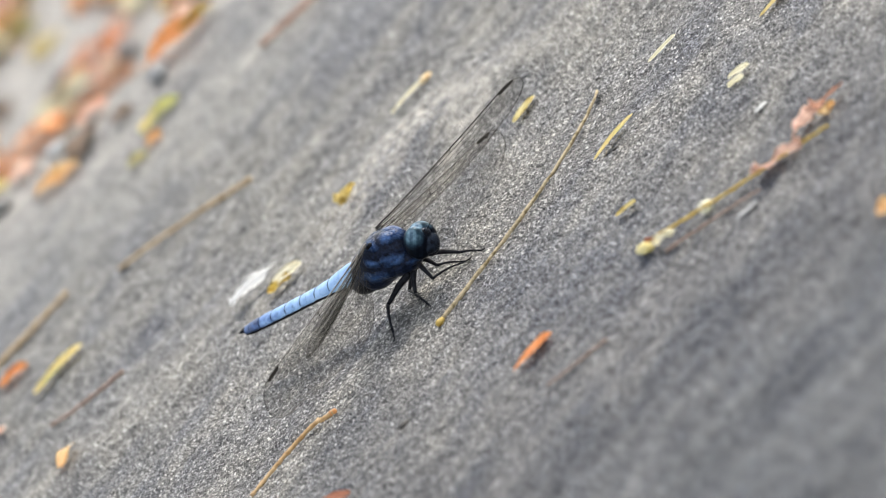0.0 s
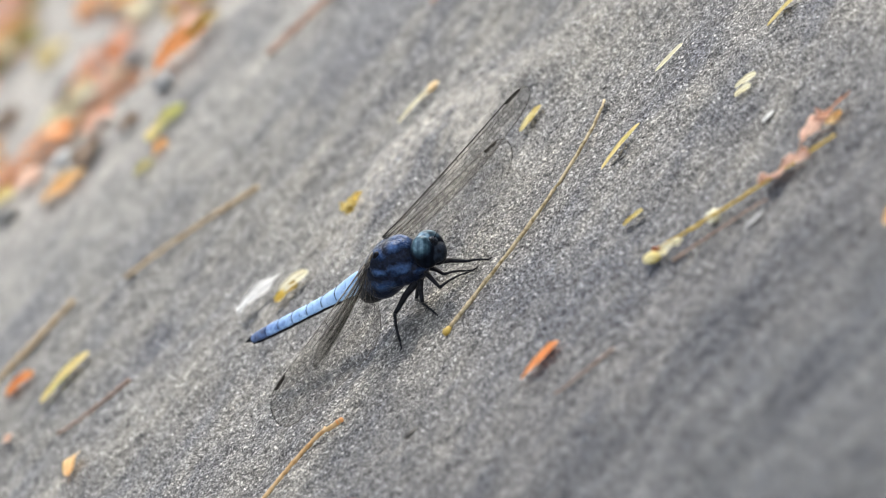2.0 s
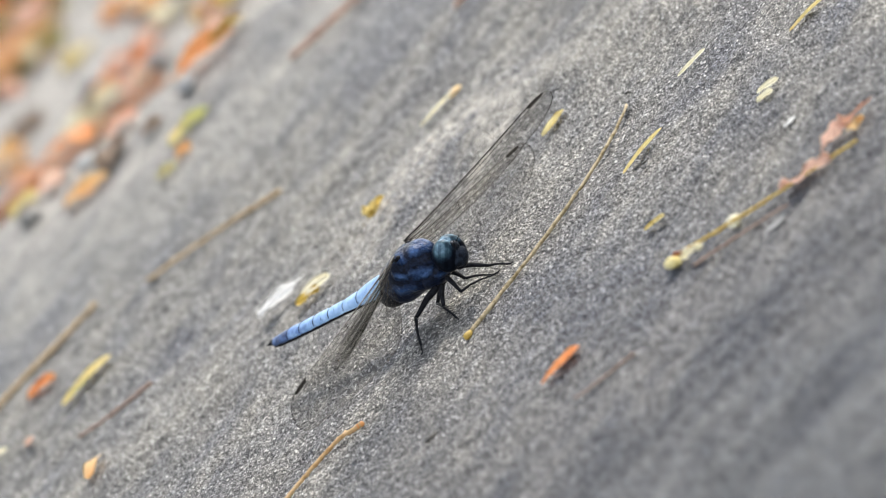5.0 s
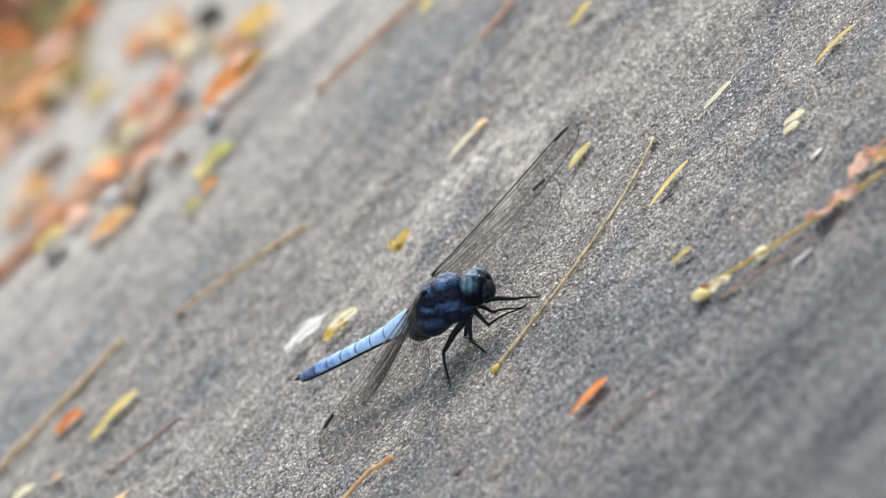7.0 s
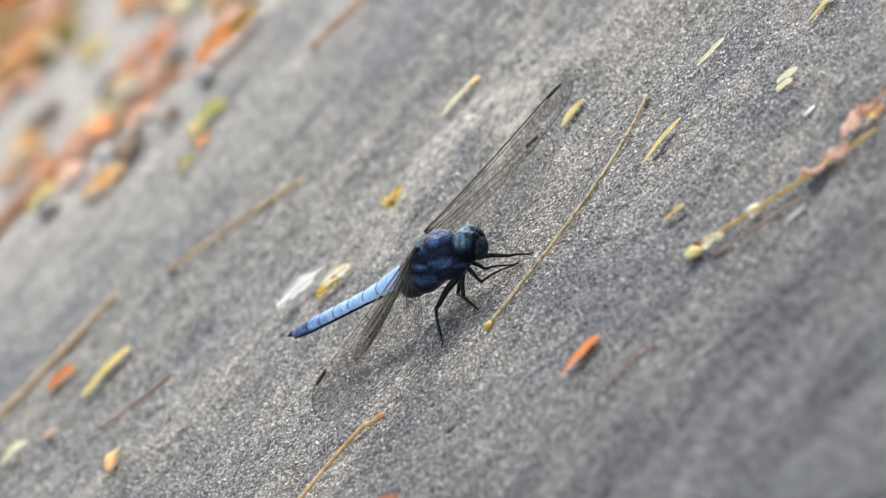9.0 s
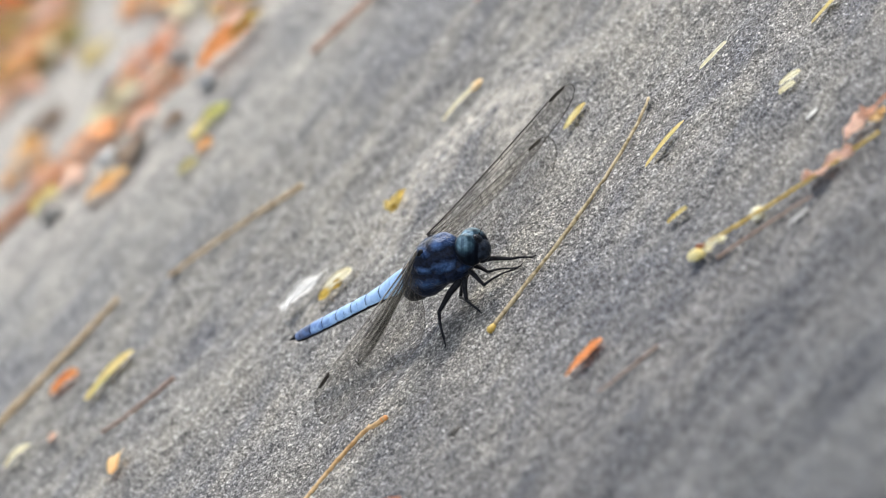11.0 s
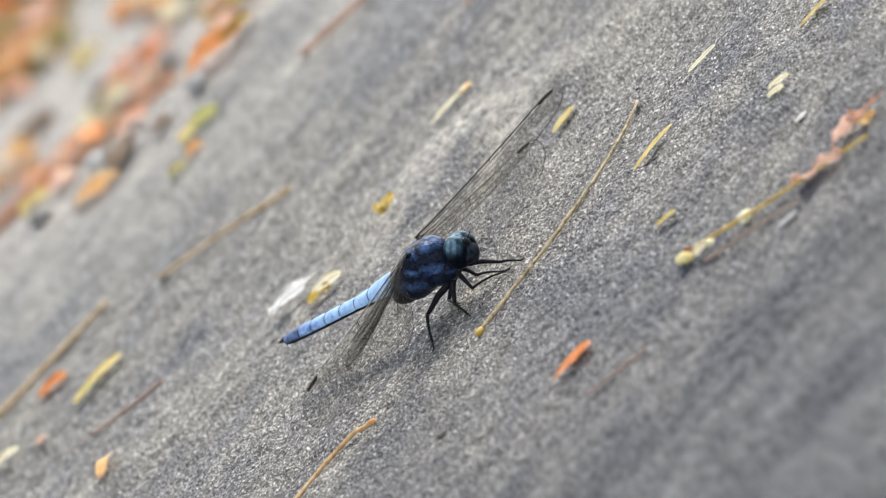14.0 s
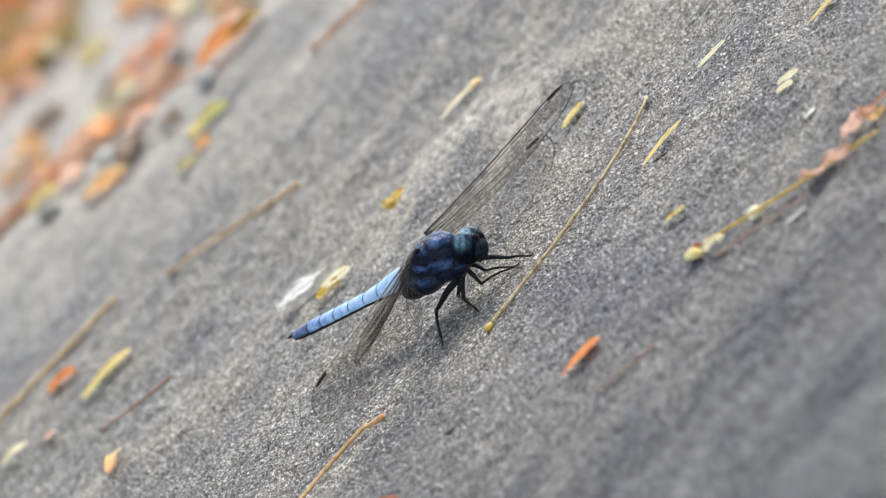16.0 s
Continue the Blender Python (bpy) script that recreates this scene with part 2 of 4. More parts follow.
GRASS = leaf_material("dull_grass", [(0.3, (0.20, 0.21, 0.07)), (0.65, (0.38, 0.36, 0.15))], 200.0)

CHITIN = plain_material("black_chitin", (0.005, 0.005, 0.007), (0.014, 0.015, 0.02), 1500, 0.5, 0.15, 0.0, 0.09)
DEEPBLUE = plain_material("dark_blue_powder", (0.014, 0.03, 0.085), (0.06, 0.125, 0.30), 900, 0.5, 0.15)
TANGERINE = leaf_material("tangerine_leaf", [(0.3, (0.86, 0.36, 0.12)), (0.6, (0.94, 0.58, 0.30))], 120.0)
SAFFRON = leaf_material("saffron_yellow_leaf", [(0.3, (0.84, 0.55, 0.10)), (0.6, (0.92, 0.74, 0.26))], 120.0)
BRIGHT = leaf_material("bright_orange_leaf", [(0.3, (0.80, 0.27, 0.07)), (0.6, (0.92, 0.43, 0.17))])
FACE = plain_material("shiny_black_face", (0.004, 0.005, 0.008), (0.02, 0.028, 0.045), 1300, 0.34, 0.5, 0.0, 0.05)
# base colour lightened, so the ocelli carry the head's small highlights
GLOSS = plain_material("glossy_lens", (0.10, 0.12, 0.15), (0.16, 0.18, 0.22), 3000, 0.12, 0.0)
VEIN = plain_material("wing_vein", (0.010, 0.008, 0.007), (0.03, 0.022, 0.016), 1500, 0.45, 0.05)
STIGMA = plain_material("wing_stigma", (0.008, 0.006, 0.005), (0.022, 0.015, 0.011), 2500, 0.5, 0.05)


def number(nodes, links, op, a, b=0.0):
    """One arithmetic node; a and b are numbers or outputs."""
    n = nodes.new("ShaderNodeMath")
    n.operation = op
    for sock, v in zip(n.inputs, (a, b)):
        if isinstance(v, (int, float)):
            sock.default_value = v
        else:
            links.new(v, sock)
    return n.outputs[0]


# blue plates on the flank of the thorax: forward and up from its centre, lean in degrees, half length and half width, mm
PLATES = ((5.6, 3.0, -30, 2.3, 0.75), (2.4, 3.2, -30, 1.6, 0.9), (4.4, -0.2, -24, 2.7, 1.0), (1.3, 1.0, -35, 1.6, 0.7), (-0.1, -1.3, -18, 2.6, 1.1), (6.6, -2.2, -40, 1.2, 0.6))


def thorax_material():
    """Near-black armour with powdered blue plates, ragged at their edges and set a little proud."""
    m, nodes, links, bsdf = shader("plated_thorax")
    v = coords(nodes)
    sep = nodes.new("ShaderNodeSeparateXYZ")
    links.new(v, sep.inputs[0])
    ragged = noise_tex(nodes, links, v, 520, 3.0, 0.6)
    plate = None
    for f0, n0, lean, half, wide in PLATES:
        ca, sa = math.cos(radians(lean)), math.sin(radians(lean))
        f = number(nodes, links, 'SUBTRACT', sep.outputs["X"], f0 * MM)
        n = number(nodes, links, 'SUBTRACT', sep.outputs["Z"], (n0 + 8.3) * MM)
        u = number(nodes, links, 'ADD', number(nodes, links, 'MULTIPLY', f, ca / (half * MM)), number(nodes, links, 'MULTIPLY', n, sa / (half * MM)))
        w = number(nodes, links, 'ADD', number(nodes, links, 'MULTIPLY', f, -sa / (wide * MM)), number(nodes, links, 'MULTIPLY', n, ca / (wide * MM)))
        d = number(nodes, links, 'SQRT', number(nodes, links, 'ADD', number(nodes, links, 'MULTIPLY', u, u), number(nodes, links, 'MULTIPLY', w, w)))
        d = number(nodes, links, 'ADD', d, number(nodes, links, 'MULTIPLY', number(nodes, links, 'SUBTRACT', ragged, 0.5), 1.9))
        plate = d if plate is None else number(nodes, links, 'MINIMUM', plate, d)
    mask = ramp(nodes, links, number(nodes, links, 'MULTIPLY', plate, 0.5), [(0.1, (1, 1, 1)), (0.36, (0.45, 0.45, 0.45)), (0.54, (0, 0, 0))])
    fine = noise_tex(nodes, links, v, 1800, 3.0)
    blue = ramp(nodes, links, noise_tex(nodes, links, v, 700, 3.0, 0.6), [(0.35, (0.016, 0.038, 0.105)), (0.64, (0.07, 0.14, 0.31))])
    dark = ramp(nodes, links, fine, [(0.35, (0.004, 0.006, 0.013)), (0.7, (0.013, 0.021, 0.05))])
    links.new(mix(nodes, links, mask, dark, blue), bsdf.inputs["Base Color"])
    bsdf.inputs["Roughness"].default_value = 0.36
    bsdf.inputs["Specular IOR Level"].default_value = 0.1
    relief = number(nodes, links, 'ADD', mask, number(nodes, links, 'MULTIPLY', fine, 0.12))
    bump(nodes, links, relief, 0.8, 0.0008, bsdf)
    return m


def abdomen_material():
    """Powder blue bloom, rubbed and darker towards the tail, with small dark flecks."""
    m, nodes, links, bsdf = shader("powder_blue")
    v = coords(nodes)
    sep = nodes.new("ShaderNodeSeparateXYZ")
    links.new(v, sep.inputs[0])
    col = ramp(nodes, links, noise_tex(nodes, links, v, 520, 4.0), [(0.35, (0.24, 0.42, 0.72)), (0.65, (0.40, 0.60, 0.88))])
    patch = noise_tex(nodes, links, v, 900, 3.0, 0.7)
    tail = number(nodes, links, 'MULTIPLY', number(nodes, links, 'SUBTRACT', -0.0190, sep.outputs["X"]), 75.0)
    rubbed = number(nodes, links, 'ADD', tail, number(nodes, links, 'MULTIPLY', number(nodes, links, 'SUBTRACT', patch, 0.5), 2.0))
    col = mix(nodes, links, ramp(nodes, links, rubbed, [(0.25, (0, 0, 0)), (0.9, (0.8, 0.8, 0.8))]), col, (0.075, 0.16, 0.40))
    fleck = ramp(nodes, links, noise_tex(nodes, links, v, 1500, 2.0, 0.7), [(0.29, (1, 1, 1)), (0.36, (0, 0, 0))])
    col = mix(nodes, links, number(nodes, links, 'MULTIPLY', fleck, 0.7), col, (0.05, 0.10, 0.22))
    links.new(col, bsdf.inputs["Base Color"])
    bsdf.inputs["Roughness"].default_value = 0.6
    bump(nodes, links, patch, 0.25, 0.0002, bsdf)
    return m


def eye_material():
    """Compound eye: near-black with a streaked slate blue and teal cheek, fine facets."""
    m, nodes, links, bsdf = shader("compound_eye")
    v = coords(nodes)
    sep = nodes.new("ShaderNodeSeparateXYZ")
    links.new(v, sep.inputs[0])
    mr = nodes.new("ShaderNodeMapRange")
    mr.inputs["From Min"].default_value = -0.0032
    mr.inputs["From Max"].default_value = 0.0030
    side = nodes.new("ShaderNodeMath")
    side.operation = 'ABSOLUTE'
    links.new(sep.outputs["Y"], side.inputs[0])
    join = nodes.new("ShaderNodeCombineXYZ")
    links.new(sep.outputs["X"], join.inputs["X"])
    links.new(side.outputs[0], join.inputs["Y"])
    links.new(sep.outputs["Z"], join.inputs["Z"])
    dot = nodes.new("ShaderNodeVectorMath")
    dot.operation = 'DOT_PRODUCT'
    dot.inputs[1].default_value = (0.43, 0.59, 0.68)
    links.new(join.outputs[0], dot.inputs[0])
    links.new(dot.outputs["Value"], mr.inputs["Value"])
    across = nodes.new("ShaderNodeVectorMath")
    across.operation = 'DOT_PRODUCT'
    across.inputs[1].default_value = (0.62, -0.48, -0.62)
    links.new(join.outputs[0], across.inputs[0])
    lined = nodes.new("ShaderNodeCombineXYZ")
    links.new(across.outputs["Value"], lined.inputs["X"])
    fleck = noise_tex(nodes, links, v, 900, 2.0)
    level = number(nodes, links, 'ADD', mr.outputs[0], number(nodes, links, 'MULTIPLY', number(nodes, links, 'SUBTRACT', fleck, 0.5), 0.10))
    col = ramp(nodes, links, level, [(0.72, (0.004, 0.006, 0.011)), (0.80, (0.013, 0.028, 0.045)), (0.86, (0.05, 0.10, 0.13)), (0.92, (0.22, 0.33, 0.42))])
    col = mix(nodes, links, 0.5, col, ramp(nodes, links, fleck, [(0.35, (0.35, 0.4, 0.45)), (0.6, (1.1, 1.1, 1.1))]), 'MULTIPLY')
    band = nodes.new("ShaderNodeTexWave")
    band.bands_direction = 'X'
    band.inputs["Scale"].default_value = 300
    band.inputs["Distortion"].default_value = 3.5
    links.new(lined.outputs[0], band.inputs["Vector"])
    col = mix(nodes, links, 0.5, col, ramp(nodes, links, band.outputs["Fac"], [(0.25, (0.25, 0.3, 0.38)), (0.7, (1.25, 1.25, 1.25))]), 'MULTIPLY')
    links.new(col, bsdf.inputs["Base Color"])
    bsdf.inputs["Roughness"].default_value = 0.34
    bsdf.inputs["Specular IOR Level"].default_value = 0.04
    vor = nodes.new("ShaderNodeTexVoronoi")
    vor.inputs["Scale"].default_value = 7000
    links.new(v, vor.inputs["Vector"])
    bump(nodes, links, vor.outputs["Distance"], 0.12, 0.0001, bsdf)
    return m


def membrane_material():
    m, nodes, links, bsdf = shader("wing_membrane")
    out = nodes["Material Output"]
    clear = nodes.new("ShaderNodeBsdfTransparent")
    clear.inputs["Color"].default_value = (0.985, 0.98, 0.968, 1)
    gloss = nodes.new("ShaderNodeBsdfGlossy")
    gloss.inputs["Roughness"].default_value = 0.22
    gloss.inputs["Color"].default_value = (0.45, 0.44, 0.42, 1)
    fres = nodes.new("ShaderNodeFresnel")
    fres.inputs["IOR"].default_value = 1.011
    a = nodes.new("ShaderNodeMixShader")
    links.new(fres.outputs[0], a.inputs[0])
    links.new(clear.outputs[0], a.inputs[1])
    links.new(gloss.outputs[0], a.inputs[2])
    bsdf.inputs["Base Color"].default_value = (0.24, 0.22, 0.19, 1)
    bsdf.inputs["Roughness"].default_value = 0.5
    b = nodes.new("ShaderNodeMixShader")
    b.inputs[0].default_value = 0.04
    links.new(a.outputs[0], b.inputs[1])
    links.new(bsdf.outputs[0], b.inputs[2])
    links.new(b.outputs[0], out.inputs["Surface"])
    return m


THORAX = thorax_material()
POWDER = abdomen_material()
EYE = eye_material()
MEMBRANE = membrane_material()


# ---- mesh helpers ----
def part(name, bm, material, parent, label="", smooth=True):
    me = bpy.data.meshes.new(name)
    bm.to_mesh(me)
    bm.free()
    for p in me.polygons:
        p.use_smooth = smooth
    me.materials.append(material)
    ob = new(name, me)
    ob.parent = parent
    return tagged(ob, label)


def tube(bm, pts, radii, sides=8, squash=1.0):
    """A closed tube through pts with a radius at each."""
    pts = [Vector(p) for p in pts]
    rings = []
    for i, p in enumerate(pts):
        d = (pts[min(i + 1, len(pts) - 1)] - pts[max(i - 1, 0)]).normalized()
        side = d.cross(Vector((0, 0, 1)))
        if side.length < 1e-6:
            side = Vector((1, 0, 0))
        side.normalize()
        up = side.cross(d)
        rings.append([bm.verts.new(p + radii[i] * (math.cos(a) * side + squash * math.sin(a) * up))
                      for a in (2 * math.pi * k / sides for k in range(sides))])
    for a, b in zip(rings, rings[1:]):
        for k in range(sides):
            bm.faces.new((a[k], a[(k + 1) % sides], b[(k + 1) % sides], b[k]))
    bm.faces.new(rings[0][::-1])
    bm.faces.new(rings[-1])


def ball(bm, centre, radii, seg=24, rings=14):
    m = Matrix.Translation(centre) @ Matrix.Diagonal((*radii, 1))
    return bmesh.ops.create_uvsphere(bm, u_segments=seg, v_segments=rings, radius=1.0, matrix=m)["verts"]


# ---- ground ----
# begin height
TABLES = np.random.RandomState(7).rand(8, 256, 256)


def value_noise(x, y, size, layer):
    u, v = x / size + 1000.3, y / size + 1000.7
    i, j = np.floor(u).astype(int), np.floor(v).astype(int)
    a, b = u - i, v - j
    a, b = a * a * (3 - 2 * a), b * b * (3 - 2 * b)
    t = TABLES[layer]
    i0, i1, j0, j1 = i & 255, (i + 1) & 255, j & 255, (j + 1) & 255
    return (t[i0, j0] * (1 - a) + t[i1, j0] * a) * (1 - b) + (t[i0, j1] * (1 - a) + t[i1, j1] * a) * b - 0.5


def height(x, y):
    """The relief in metres: low swells, a worn ridge, shallow ledges, and the rounded rim beyond which dusty ground lies lower."""
    x, y = np.asarray(x, float), np.asarray(y, float)
    middle = 0.057 + 0.010 * np.exp(-((x - 0.021) / 0.015) ** 2) - 0.52 * np.clip(x - 0.032, 0, 0.1)
    crest = y - middle + 0.010 * value_noise(x, y, 0.03, 0)
    ridge = 0.0019 * np.exp(-(crest / np.where(crest > 0, 0.018, 0.010)) ** 2)
    u, w = (0.8 * x + 0.6 * y) / 1.7, 0.8 * y - 0.6 * x      # the bedding runs aslant
    swell = (0.0022 * value_noise(u, w, 0.08, 1) + 0.0010 * value_noise(u, w, 0.022, 2)
             + 0.0008 * value_noise(u, w, 0.009, 7))
    calm = 1 - 0.85 * np.exp(-((x / 0.022) ** 2 + (y / 0.03) ** 2))
    lip = np.clip((value_noise(0.35 * x, y + 0.2 * x, 0.013, 6) - 0.02) / 0.05, 0, 1)
    ledge = 0.00025 * lip * lip * (3 - 2 * lip)
    rim = 0.222 + 0.022 * value_noise(x, y * 0 + 0.1, 0.035, 2) + 0.15 * np.maximum(0, np.abs(x) - 0.1)
    over = np.clip((y - rim) / 0.045, 0, 1)
    drop = 0.03 * over * over * (3 - 2 * over)
    return (ridge + swell + ledge) * calm - drop
# end height


def grown(edge, step, limit):
    out, p = [], edge
    while p < limit:
        step *= 1.3
        p += step
        out.append(p)
    return out


# offset and slope of each crack in the stone, its depth and half width
CRACKS = ((0.0585, -0.60, 0.0030, 0.0024), (0.0660, -0.55, 0.0014, 0.0016), (0.0640, -0.30, 0.0014, 0.0016), (0.0250, 0.12, 0.0006, 0.0015))


def build_ground():
    xf = np.arange(-0.105, 0.1051, 0.00036)
    yf = np.concatenate([np.arange(-0.30, -0.13, 0.0016), np.arange(-0.13, 0.15, 0.00050), np.arange(0.15, 0.34, 0.0018), np.arange(0.34, 0.80, 0.003)])
    xs = np.concatenate([-np.array(grown(0.105, 0.0006, 400.0))[::-1], xf, grown(0.105, 0.0006, 400.0)])
    ys = np.concatenate([-np.array(grown(0.30, 0.002, 400.0))[::-1], yf, grown(0.80, 0.003, 400.0)])
    X, Y = np.meshgrid(xs, ys, indexing="ij")
    near = np.exp(-np.maximum(0, np.hypot(X, Y) - 0.7) / 0.4)
    rng = np.random.RandomState(3)
    Z = height(X, Y)
    U, W = (0.8 * X + 0.6 * Y) / 1.8, 0.8 * Y - 0.6 * X
    Z += near * (0.00070 * value_noise(U, W, 0.0045, 3) + 0.00048 * value_noise(U, W, 0.0019, 4)
                 + 0.00050 * value_noise(U, W, 0.0008, 5))
    Z += near * 0.00016 * (rng.rand(*X.shape) - 0.5) * 2
    # scattered pits
    pit = value_noise(X, Y, 0.0034, 6)
    Z -= near * 0.0006 * np.clip(pit - 0.34, 0, 1) * 4
    # cracks along both flanks of the worn ridge
    for k, (off, slope, depth, half) in enumerate(CRACKS):
        d = Y + slope * X - off + 0.006 * value_noise(X, Y, 0.016, k) + 0.0025 * value_noise(X, Y, 0.005, k + 2)
        open_part = np.clip((value_noise(X, Y * 0.5, 0.014, k + 3) + 0.12) / 0.15, 0, 1)
        Z -= near * depth * open_part * np.clip((X + 0.03) / 0.03, 0, 1) * np.clip((0.034 - X) / 0.012, 0, 1) * np.exp(-(d / half) ** 2)
    nx, ny = X.shape
    co = np.stack([X, Y, Z], -1).reshape(-1, 3)
    idx = np.arange(nx * ny).reshape(nx, ny)
    quads = np.stack([idx[:-1, :-1], idx[1:, :-1], idx[1:, 1:], idx[:-1, 1:]], -1).reshape(-1, 4)
    me = bpy.data.meshes.new("ground")
    me.vertices.add(len(co))
    me.vertices.foreach_set("co", co.ravel())
    me.loops.add(quads.size)
    me.loops.foreach_set("vertex_index", quads.ravel())
    me.polygons.add(len(quads))
    me.polygons.foreach_set("loop_start", np.arange(0, quads.size, 4))
    me.polygons.foreach_set("use_smooth", np.ones(len(quads), bool))
    me.update(calc_edges=True)
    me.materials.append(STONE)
    return tagged(new("ground", me), "weathered grey stone with rough mineral grain and pale dust", "ground", kind="structure")


build_ground()


# ---- dragonfly ----
FLY = Matrix.LocRotScale((0.00004, 0.0, 0.0080), Euler([radians(a) for a in (-4.78, -1.32, -47.48)]), None)
LIFT = 8.3     # the thorax's centre above the base, mm


def mm(f, l, n):
    """A point of the insect: forward, to its left and up, in millimetres from the thorax's centre."""
    return Vector((f, l, n + LIFT)) * MM


def wing(parent, name, root, tip, chord_stops, tilt, seed, label, vein=1.0):
    rng = random.Random(seed)
    root, tip = mm(*root), mm(*tip)
    span = tip - root
    length = span.length
    s_dir = span.normalized()
    c_dir = Vector((-math.cos(radians(tilt)), 0, -math.sin(radians(tilt))))
    c_dir = (c_dir - s_dir * c_dir.dot(s_dir)).normalized()
    up = s_dir.cross(c_dir).normalized()
    if up.z < 0:
        up = -up
    S, C, LEAD = chord_stops

    def at(s, c, lift=0.0):
        w, lead = np.interp(s, S, C), np.interp(s, S, LEAD)
        wave = 0.16 * math.sin(c * 21.0) * (1 - s) * (1 - c)
        bow = -1.3 * math.sin(math.pi * s * 0.9) * 0.5
        return root + s_dir * (s * length) + c_dir * ((lead + c * w) * MM) + up * ((wave + bow * 0.5 + lift) * MM)

    ss = [1 - (1 - k / 44) ** 1.35 for k in range(45)]
    bm = bmesh.new()
    grid = [[bm.verts.new(at(s, j / 12)) for j in range(13)] for s in ss]
    for a, b in zip(grid, grid[1:]):
        for j in range(12):
            bm.faces.new((a[j], a[j + 1], b[j + 1], b[j]))
    bmesh.ops.remove_doubles(bm, verts=bm.verts[:], dist=2e-6)
    bmesh.ops.solidify(bm, geom=bm.faces[:], thickness=0.02 * MM)
    blade = part(name, bm, MEMBRANE, parent, label)

    # veins
    bm = bmesh.new()

    def line(points, r0, r1):
        k = len(points)
        tube(bm, points, [vein * (r0 + (r1 - r0) * i / (k - 1)) * MM for i in range(k)], 4)
    longs = [(0.0, 1.0, 0.065, 0.055), (0.075, 0.5, 0.05, 0.035), (0.14, 0.97, 0.06, 0.03), (0.27, 0.93, 0.035, 0.016),
             (0.40, 0.95, 0.03, 0.014), (0.56, 0.9, 0.028, 0.013), (0.74, 0.8, 0.024, 0.012)]
    for c, end, r0, r1 in longs:
        wob = rng.uniform(-0.02, 0.02)
        line([at(s, min(1, max(0, c + (wob * math.sin(5 * s) + 0.12 * c * s * s if c > 0.2 else 0)))) for s in end * (1 - (1 - np.linspace(0, 1, 34)) ** 1.8)], r0, r1)
    line([at(s, 1.0) for s in 1 - (1 - np.linspace(0, 1, 44)) ** 1.8], 0.026, 0.06)
    line([at(1.0, k / 4) for k in range(5)], 0.06, 0.06)
    for c in (0.0, 0.12, 0.3, 0.5):        # stout wing base
        line([at(0.0, c * 0.6), at(0.04, c * 0.8, 0.1), at(0.16, c)], 0.16 / vein, 0.05 / vein)
    # the nodus, a thick cross vein
    nod = 0.5 if "fore" in name else 0.42
    line([at(nod, 0.0), at(nod, 0.14)], 0.09, 0.07)
    cols = [0.0, 0.14, 0.27, 0.40, 0.56, 0.74, 1.0]
    for a, b in zip(cols, cols[1:]):
        rows = int((34 if b < 0.3 else 46) * (1 if b < 0.6 else 1.4))
        for k in range(2, rows):
            s = (k + rng.uniform(-0.25, 0.25)) / rows
            if s > 0.97:
                continue
            lean = rng.uniform(-0.008, 0.008)
            line([at(s, a), at(s + lean, b)], 0.015, 0.013)
    part("venation", bm, VEIN, blade, "fine dark network of veins")
    # pterostigma
    bm = bmesh.new()
    a, b = (0.845, 0.945) if "fore" in name else (0.815, 0.91)
    low, high = [], []
    for k in range(9):
        s = a + (b - a) * k / 8
        d = (0.11 if 0 < k < 8 else 0.08) * (1.0 if "fore" in name else 0.75)
        for dst, lift in ((low, -0.06), (high, 0.07)):
            dst.append((bm.verts.new(at(s, -0.01, lift)), bm.verts.new(at(s, d, lift))))
    for k in range(8):
        for row, flip in ((high, False), (low, True)):
            q = (row[k][0], row[k][1], row[k + 1][1], row[k + 1][0])
            bm.faces.new(q[::-1] if flip else q)
        for j in (0, 1):
            bm.faces.new((low[k][j], low[k + 1][j], high[k + 1][j], high[k][j]))
    part("wing_stigma", bm, STIGMA, blade, "dark brown spot near the wing tip", smooth=False)
    return blade


